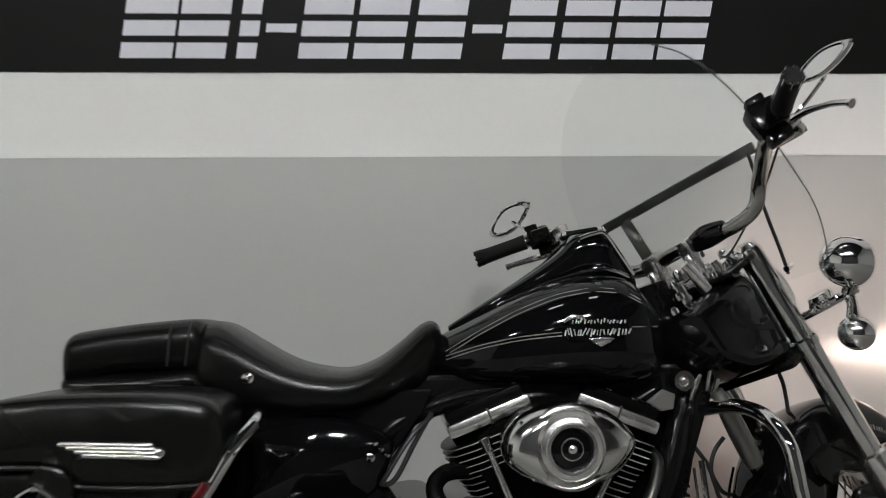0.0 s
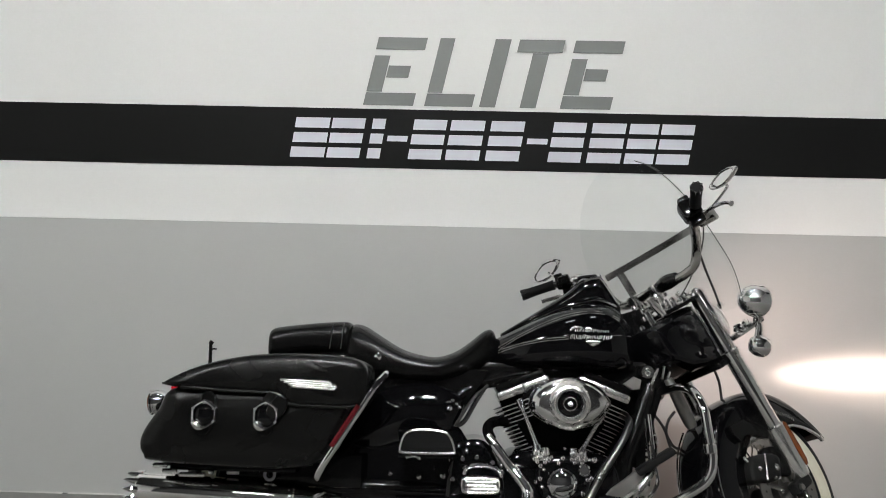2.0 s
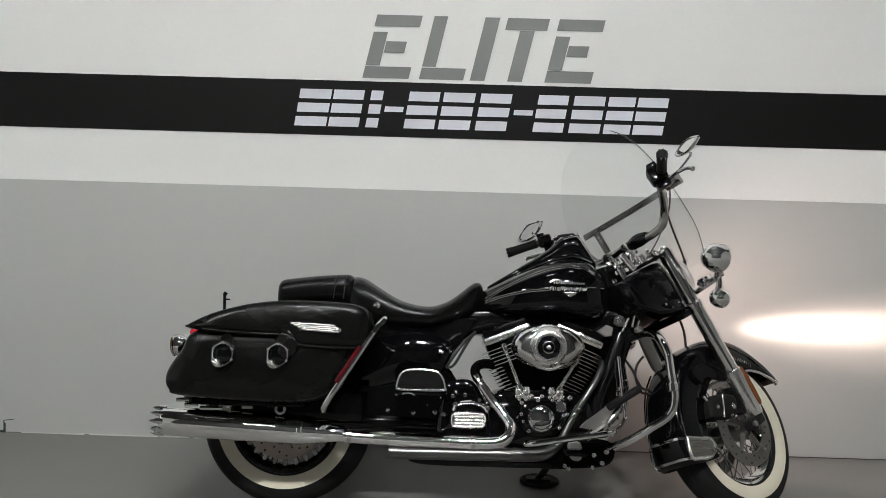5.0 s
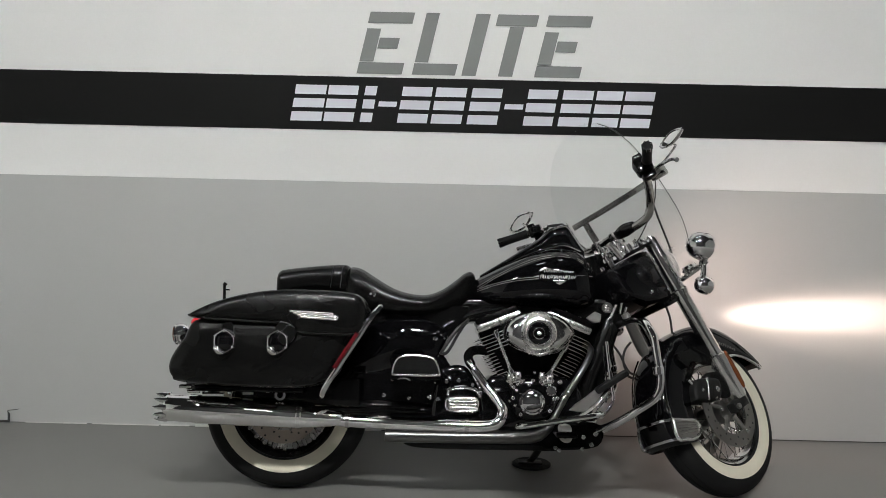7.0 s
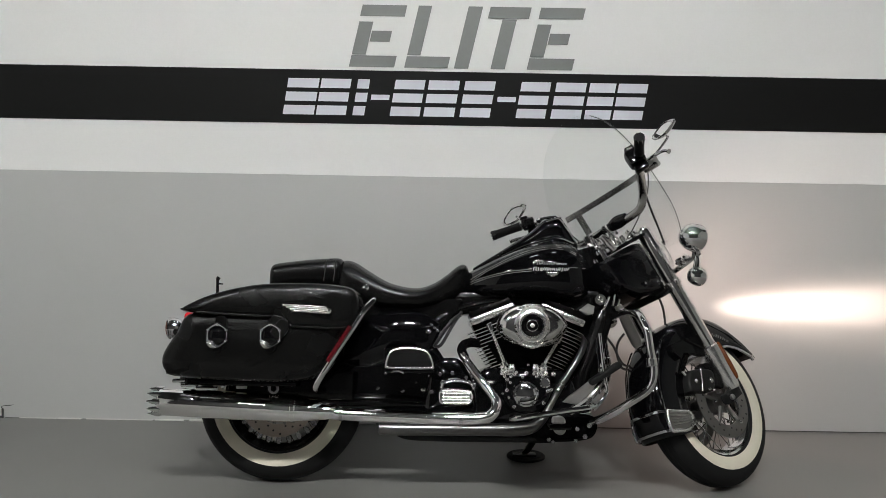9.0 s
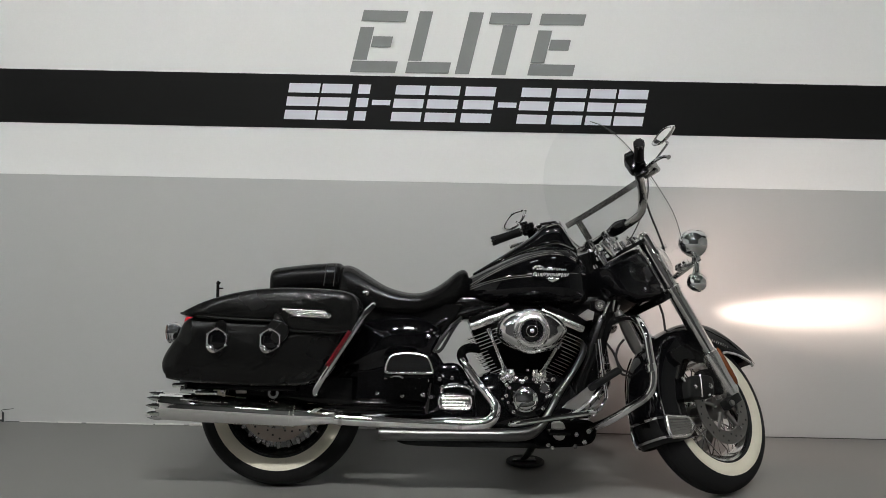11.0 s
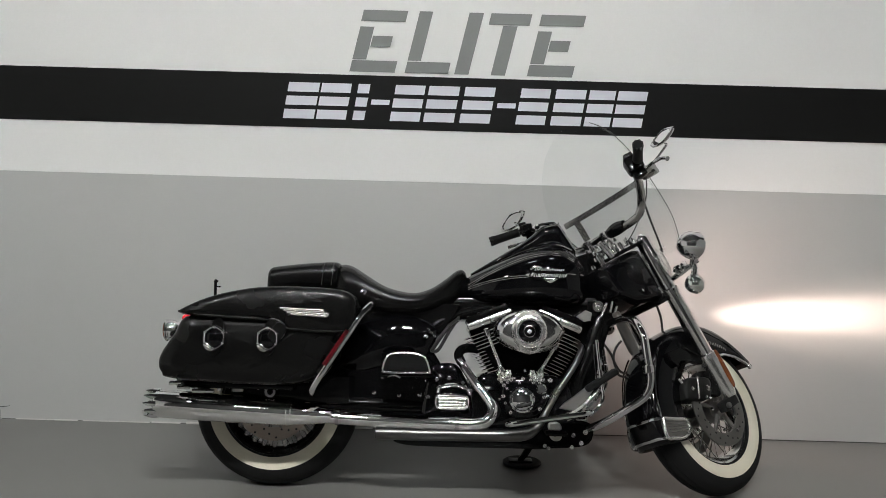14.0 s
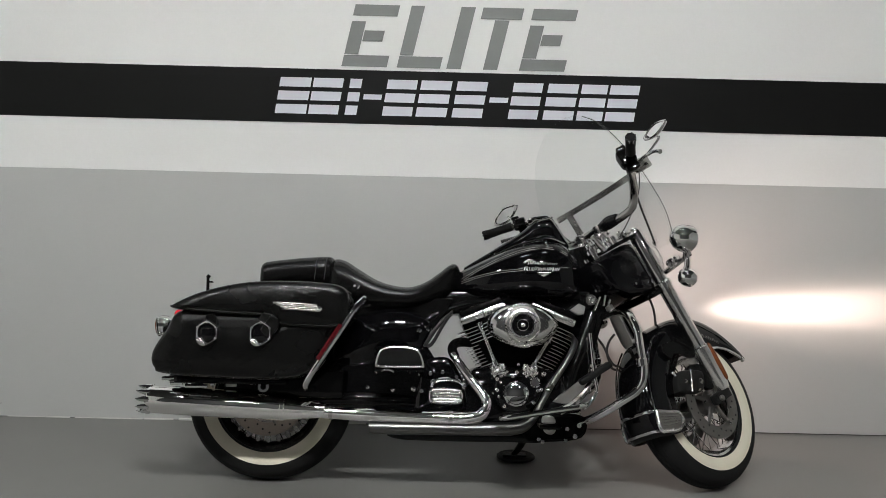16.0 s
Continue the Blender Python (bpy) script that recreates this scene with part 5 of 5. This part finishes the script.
part("oil_filter", lathe([(0.036, 0), (0.038, 0.01), (0.038, 0.08), (0.03, 0.09), (0.004, 0.092)], 24, aim((1.12, -0.03, 0.30), (1.22, -0.03, 0.30))), CHROME, bike)

CRANK = Vector((0.955, 0, 0.315))


def cylinder(tilt, name):
    """One finned cylinder of the vee with head, rocker box and push rod covers, in a frame whose z runs up its axis."""
    m = Matrix.Translation(CRANK) @ pose(0, 0, 0, 0, tilt, 0)
    cyl = part(name, loft([[Vector((w * cx, d * cy, z)) for cx, cy in ((-1, -0.8), (-0.85, -1), (0.85, -1), (1, -0.8), (1, 0.8), (0.85, 1), (-0.85, 1), (-1, 0.8))] for z, w, d in ((0.09, 0.06, 0.082), (0.13, 0.062, 0.084), (0.30, 0.084, 0.088), (0.36, 0.088, 0.10))]), ENGINE_BLACK, bike, "black finned engine cylinder", m)
    for k in range(15):
        z = 0.135 + 0.0138 * k
        w = min(0.094, 0.066 + 0.0024 * k)
        d = 0.098 + (0.016 if k > 9 else 0)
        fin = pillow([(-w, -d), (w, -d), (w, d), (-w, d)], [(0, 0.0016), (0.0010, 0.0), (0.0032, 0.0), (0.0042, 0.0016)], m=Matrix(((1, 0, 0, 0), (0, 0, 1, 0), (0, 1, 0, z), (0, 0, 0, 1))), soft=4)
        me = mesh_of("fin", fin, ENGINE_BLACK)
        me.materials.append(FIN)
        for p in me.polygons:
            p.material_index = 1 if abs(p.normal.z) < 0.5 else 0
        part("fin", me, FIN, cyl)
    part("rocker_box", block((-0.092, -0.128, 0.352), (0.092, 0.12, 0.384), 0.012), BRIGHT, cyl, "chrome rocker box")
    part("rocker_top", block((-0.086, -0.116, 0.380), (0.086, 0.11, 0.408), 0.012), ENGINE_BLACK, cyl, "black rocker cover top")
    part("rocker_split", block((-0.001, -0.1295, 0.352), (0.003, -0.12, 0.386), 0.0005), DARK_FILL, cyl)
    for bx in (-0.075, -0.03, 0.03, 0.075):
        part("bolt", lathe([(0.008, 0), (0.008, 0.006), (0.003, 0.009)], 10, aim((bx, -0.09, 0.404), (bx, -0.09, 0.5))), CHROME, cyl)
    return cyl


FIN = material("fin edge alloy", (0.72, 0.72, 0.71), 0.3, 0.95, grain=0.2, size=200, mottle=0.1)
cylinder(-21.5, "cylinder")
cylinder(21.5, "cylinder")
for p0, p1 in (((0.802, -0.175, 0.62), (0.868, -0.195, 0.458)), ((1.075, -0.175, 0.575), (1.003, -0.195, 0.455))):
    pr = part("pushrod_tube", rod(p0, p1, 0.0078, 14), BRIGHT, bike, "chrome push rod tube")
    d = (Vector(p1) - Vector(p0)).normalized()
    part("collar", rod(Vector(p1) - d * 0.02, Vector(p1), 0.0135, 14), CHROME, pr)
    part("collar", rod(Vector(p0), Vector(p0) + d * 0.03, 0.0125, 14), CHROME, pr)
part("intake_shroud", pillow([(0.795, 0.615), (0.842, 0.470), (1.021, 0.463), (1.110, 0.60), (1.028, 0.66), (0.898, 0.66)], [(-0.02, 0.0), (-0.128, 0.0), (-0.134, 0.006)], soft=2), ENGINE_BLACK, bike, "black intake between the cylinders")
for x in (0.875, 0.995):
    tb = part("tappet_block", block((x - 0.026, -0.200, 0.425), (x + 0.026, -0.165, 0.448), 0.007), BRIGHT, bike, "chrome tappet block")
    for dx in (-0.015, 0.015):
        part("tappet_cap", lathe([(0.013, 0), (0.0145, 0.004), (0.0145, 0.012), (0.011, 0.018), (0.011, 0.024)], 14, aim((x + dx, -0.192, 0.444), (x + dx * 1.2, -0.192, 0.6))), BRIGHT, tb)
    for dx, dz in ((-0.022, 0.432), (0.0, 0.438), (0.022, 0.432), (-0.012, 0.422), (0.012, 0.422)):
        part("bolt", lathe([(0.006, 0), (0.006, 0.006), (0.002, 0.009)], 8, aim((x + dx, -0.198, dz), (x + dx, -0.3, dz))), BRIGHT, tb)

# air cleaner: lens-shaped chrome cover with a round insert
AC = Vector((0.957, 0, 0.610))
outline = crv([(0.137, 0.004), (0.115, 0.040), (0.075, 0.068), (0.02, 0.082), (-0.03, 0.082), (-0.08, 0.066), (-0.115, 0.036), (-0.130, 0.0), (-0.118, -0.032), (-0.08, -0.062), (-0.03, -0.080), (0.02, -0.082), (0.08, -0.066), (0.118, -0.034)], 4, True)
rings = [[Vector((AC.x + p[0] * k, y, AC.z + p[1] * k)) for p in outline] for y, k in ((-0.175, 0.80), (-0.20, 0.965), (-0.236, 1.0), (-0.250, 0.99), (-0.264, 0.955), (-0.276, 0.89), (-0.285, 0.80), (-0.291, 0.68))]
circle = [[Vector((AC.x + r * math.cos(2 * math.pi * k / 56), y, AC.z + r * math.sin(2 * math.pi * k / 56))) for k in range(56)] for r, y in ((0.050, -0.294), (0.04, -0.294))]
ac = part("air_cleaner", loft(rings + circle), CHROME_SATIN, bike, "polished chrome air cleaner cover", sharp=50)
face = Matrix.Translation(AC) @ pose(0, 0, 0, 0, 0, 180)
part("insert_collar", lathe([(0.0845, 0.262), (0.0835, 0.276), (0.080, 0.283), (0.076, 0.285), (0.074, 0.284), (0.068, 0.290), (0.061, 0.3005), (0.0605, 0.301), (0.059, 0.2985), (0.050, 0.3010), (0.048, 0.299), (0.048, 0.280)], 64, face, closed=True), BRIGHT, ac, "stepped satin bright collar")
part("insert_ring", lathe([(0.0485, 0.292), (0.0495, 0.305), (0.0475, 0.309), (0.042, 0.309), (0.0385, 0.303), (0.0385, 0.292)], 48, face, closed=True), BRIGHT, ac, "chrome insert ring")
part("insert", lathe([(0.0392, 0.290), (0.0385, 0.2975), (0.022, 0.3015), (0.004, 0.303)], 40, face), PAINT, ac, "black round insert")
part("insert_mark", lathe([(0.0225, 0.3010), (0.022, 0.3030), (0.0195, 0.3035), (0.019, 0.3015)], 32, face, closed=True), CHROME_WORN, ac, "thin bright ring mark on the insert")
part("insert_stud", lathe([(0.009, 0.301), (0.008, 0.306), (0.002, 0.309)], 16, face), BRIGHT, ac)
part("backing_plate", pillow([tuple(p * 0.93 + np.array((AC.x, AC.z))) for p in outline[::4]], [(-0.13, 0.0), (-0.178, 0.0)], soft=4), ENGINE_BLACK, ac)
for t in (20, 60, 100, 140, 200, 235, 270, 305, 340):
    part("bolt", lathe([(0.005, 0), (0.005, 0.004), (0.002, 0.006)], 8, aim(AC + Vector((0.118 * math.cos(radians(t)), -0.268, 0.072 * math.sin(radians(t)))), AC + Vector((0.118 * math.cos(radians(t)), -0.4, 0.072 * math.sin(radians(t)))))), CHROME, ac)

# ---- frame tubes, guards, boards ----
both(lambda s: part("frame_tube", tube([(1.266, s * 0.035, 0.72), (1.246, s * 0.05, 0.655), (1.211, s * 0.07, 0.54), (1.168, s * 0.085, 0.43), (1.14, s * 0.10, 0.30), (1.08, s * 0.12, 0.205), (0.90, s * 0.13, 0.194), (0.55, s * 0.13, 0.194), (0.47, s * 0.12, 0.205)], [0.026, 0.03, 0.031, 0.029, 0.026, 0.024, 0.022, 0.022, 0.020], 14), FRAME, bike, "black frame tube"))
both(lambda s: part("frame_tube", tube([(1.20, s * 0.04, 0.80), (1.0, s * 0.05, 0.73), (0.75, s * 0.08, 0.69), (0.60, s * 0.11, 0.62), (0.50, s * 0.12, 0.45)], 0.022, 12), FRAME, bike))
part("coil_cover", pillow([(1.085, 0.455), (1.075, 0.56), (1.11, 0.66), (1.20, 0.675), (1.235, 0.60), (1.20, 0.48), (1.15, 0.43)], [(-0.045, 0.008), (-0.035, 0.0), (0.05, 0.0), (0.06, 0.008)], soft=3), ENGINE_BLACK, bike, "black cover behind the front cylinder")
part("downtube_cover", pillow([(1.24, 0.725), (1.318, 0.722), (1.298, 0.656), (1.265, 0.552), (1.243, 0.465), (1.195, 0.465), (1.205, 0.56), (1.235, 0.66)], [(-0.070, 0.008), (-0.060, 0.0), (0.05, 0.0), (0.06, 0.008)], soft=2), FRAME, bike, "black cover along the downtubes")
rg = part("regulator", block((1.20, -0.085, 0.40), (1.235, 0.085, 0.56), 0.008, pose(0.0, 0, 0.0)), ENGINE_BLACK, bike, "black finned regulator")
for k in range(7):
    part("regulator_fin", block((1.233, -0.08, 0.415 + 0.02 * k), (1.25, 0.08, 0.421 + 0.02 * k), 0.001), ENGINE_BLACK, rg)
neck = part("neck_bolt", lathe([(0.010, -0.08), (0.010, 0), (0.022, 0), (0.024, 0.004), (0.021, 0.010), (0.014, 0.010), (0.012, 0.006), (0.006, 0.012), (0.002, 0.013)], 24, aim((1.240, -0.088, 0.722), (1.240, -0.3, 0.722))), CHROME_WORN, bike, "steel neck bolt with washer")
part("neck_bracket", block((1.16, -0.072, 0.68), (1.27, 0.072, 0.76), 0.02), FRAME, bike)
part("engine_mount", pillow([(1.155, 0.680), (1.19, 0.705), (1.215, 0.695), (1.21, 0.665), (1.185, 0.66)], [(-0.10, 0.0), (-0.112, 0.0), (-0.115, 0.004)], soft=1), ALLOY, bike, "alloy engine mount")
for x0, z0, x1, z1 in ((1.241, 0.677, 1.264, 0.731), (1.277, 0.695, 1.289, 0.765), (1.290, 0.678, 1.303, 0.722)):
    part("neck_stay", rod((x0 + 0.011, -0.095, z0 + 0.004), (x1 + 0.011, -0.095, z1 + 0.004), 0.0055, 8), CHROME_WORN, bike)


def engine_guard(s):
    o = 0.0 if s < 0 else -0.05
    pts = [(1.285, s * 0.05, 0.655), (1.325, s * 0.16, 0.672), (1.350, s * 0.26, 0.660), (1.370, s * 0.315, 0.610), (1.383, s * 0.325, 0.53), (1.395, s * 0.325, 0.45), (1.378, s * 0.32, 0.388), (1.315, s * 0.30, 0.338), (1.245, s * 0.25, 0.288), (1.19, s * 0.17, 0.255), (1.13, s * 0.12, 0.235)]
    pts = [(x + o, y, z) for x, y, z in pts]
    g = part("engine_guard", tube(pts, 0.0148, 16, 7), CHROME, bike, "chrome tubular engine guard")
    part("guard_clamp", rod((1.386 + o, s * 0.325, 0.50), (1.390 + o, s * 0.325, 0.47), 0.020, 14), CHROME, g)
    part("guard_sleeve", tube([(1.307, s * 0.1, 0.70), (1.339, s * 0.1, 0.639), (1.375, s * 0.1, 0.565), (1.387, s * 0.1, 0.541)], [0.014, 0.021, 0.021, 0.016], 14), STEEL, g, "dark grey sleeve behind the guard") if s < 0 else None


both(engine_guard)


def rider_board(s):
    b = part("rider_footboard", block((0.895, s * 0.35 - 0.055, 0.258), (1.175, s * 0.35 + 0.055, 0.272), 0.006, Matrix.Translation((1.02, 0, 0.293)) @ pose(0, 0, 0, 0, -9, 0) @ Matrix.Translation((-1.04, 0, -0.262))), GRIP, bike, "black rubber rider footboard with chrome edge")
    part("board_edge", tube([(0.885, s * 0.29, 0.276), (0.885, s * 0.405, 0.278), (1.0, s * 0.41, 0.299), (1.165, s * 0.405, 0.326), (1.18, s * 0.29, 0.33)], 0.0085, 10), CHROME, b, "chrome board edge")
    part("board_bracket", block((1.02, min(s * 0.13, s * 0.32), 0.235), (1.10, max(s * 0.13, s * 0.32), 0.255), 0.008), FRAME, b)


both(rider_board)
low = part("lower_mount", pillow([(0.99, 0.185), (0.98, 0.24), (1.03, 0.275), (1.15, 0.285), (1.205, 0.275), (1.215, 0.245), (1.195, 0.20), (1.12, 0.184)], [(-0.13, 0.0), (-0.175, 0.0), (-0.185, 0.01)], soft=3), ENGINE_BLACK, bike, "black lower engine mount block")
part("mount_arm", pillow([(1.045, 0.275), (1.085, 0.275), (1.095, 0.235), (1.085, 0.212), (1.06, 0.212), (1.045, 0.235)], [(-0.185, 0.0), (-0.200, 0.0), (-0.205, 0.006)], soft=3), ALLOY, low, "cast alloy arm")
for bx, bz, br in ((1.068, 0.232, 0.010), (1.135, 0.232, 0.011), (1.165, 0.205, 0.012), (1.13, 0.188, 0.011), (1.03, 0.192, 0.010), (1.045, 0.182, 0.010), (1.18, 0.245, 0.012)):
    part("bolt", rod((bx, -0.18, bz), (bx, -0.208, bz), br * 0.8, 6), BRIGHT, low)
ped = part("brake_pedal", tube([(1.10, -0.26, 0.30), (1.16, -0.30, 0.345), (1.205, -0.30, 0.40), (1.225, -0.30, 0.445)], [0.016, 0.014, 0.012, 0.012], 10), CHROME_WORN, bike, "chrome brake pedal")
part("pedal_pad", block((-0.068, -0.035, -0.012), (0.068, 0.03, 0.012), 0.010, pose(1.222, -0.30, 0.440, 0, -33, 0)), GRIP, ped, "black rubber pedal pad")
part("pedal_plate", pillow([(1.070, 0.334), (1.125, 0.380), (1.173, 0.418), (1.197, 0.432), (1.207, 0.385), (1.200, 0.345), (1.150, 0.330)], [(-0.285, 0.0), (-0.297, 0.0), (-0.300, 0.003)], soft=2), ALLOY, ped, "dull alloy side plate")
part("pedal_rail", tube([(1.200, -0.315, 0.585), (1.209, -0.318, 0.50), (1.219, -0.32, 0.423), (1.225, -0.322, 0.383), (1.211, -0.324, 0.348), (1.176, -0.325, 0.310)], 0.0065, 10), CHROME, ped, "thin chrome rail")
part("pedal_rail", tube([(1.190, -0.300, 0.570), (1.197, -0.302, 0.50), (1.206, -0.305, 0.41), (1.200, -0.31, 0.365)], 0.0035, 8), CHROME, ped)


def pillion_board(s):
    o = [(0.425, 0.455), (0.433, 0.49), (0.452, 0.512), (0.503, 0.519), (0.56, 0.513), (0.582, 0.497), (0.596, 0.457), (0.585, 0.449), (0.51, 0.447), (0.435, 0.448)]
    b = part("pillion_footboard", pillow(o, [(s * 0.30, 0.004), (s * 0.31, 0.0), (s * 0.326, 0.0), (s * 0.332, 0.006)], soft=4), GRIP, bike, "folded black pillion footboard with chrome edge")
    part("board_edge", tube([(x, s * 0.333, z) for x, z in o + o[:1]], 0.0036, 8), BRIGHT, b, "chrome board edge")
    part("board_bracket", block((0.42, min(s * 0.15, s * 0.31), 0.43), (0.60, max(s * 0.15, s * 0.31), 0.448), 0.006), FRAME, b)
    part("board_spring", tube([(0.445, s * 0.325, 0.432), (0.47, s * 0.33, 0.438), (0.49, s * 0.325, 0.430)], 0.004, 8), CHROME, b)


both(pillion_board)
part("backbone_cover", block((0.64, -0.085, 0.655), (1.21, 0.085, 0.745), 0.02), FRAME, bike, "black frame backbone")
# triangular shield and hoses behind the rear cylinder
both(lambda s: part("hose", tube([(0.70, s * 0.12, 0.66), (0.655, s * 0.15, 0.62), (0.605, s * 0.16, 0.545), (0.60, s * 0.155, 0.53), (0.625, s * 0.15, 0.54), (0.665, s * 0.14, 0.61), (0.70, s * 0.11, 0.665)], 0.0055, 8), CABLE, bike))
for c in ([(1.272, -0.03, 0.582), (1.303, -0.03, 0.541), (1.323, -0.03, 0.498), (1.348, -0.02, 0.47), (1.40, 0.0, 0.464)], [(1.345, -0.03, 0.593), (1.323, -0.03, 0.564), (1.314, -0.03, 0.526), (1.323, -0.03, 0.487), (1.341, -0.02, 0.456), (1.40, 0.0, 0.449)], [(1.495, 0.05, 0.757), (1.509, 0.05, 0.723), (1.52, 0.05, 0.685), (1.529, 0.05, 0.60)]):
    part("brake_hose", tube(c, 0.0048, 8), CABLE, bike)
stand = part("side_stand", tube([(1.02, 0.13, 0.19), (1.0, 0.22, 0.13), (0.985, 0.33, 0.088)], [0.016, 0.014, 0.012], 12), FRAME, bike, "black side stand leg")
part("stand_foot", block((-0.05, -0.025, -0.005), (0.05, 0.025, 0.005), 0.004, pose(0.985, 0.335, 0.084, 10, 0, 0)), FRAME, stand)

# rubber puck under the side stand
puck = tagged(new("stand_puck", mesh_of("stand_puck", lathe([(0.075, 0), (0.082, 0.004), (0.082, 0.012), (0.074, 0.018), (0.02, 0.019)], 40, pose(0.995, 0.375, 0, 90)), RUBBER)), "round black rubber puck under the side stand", "stand puck")
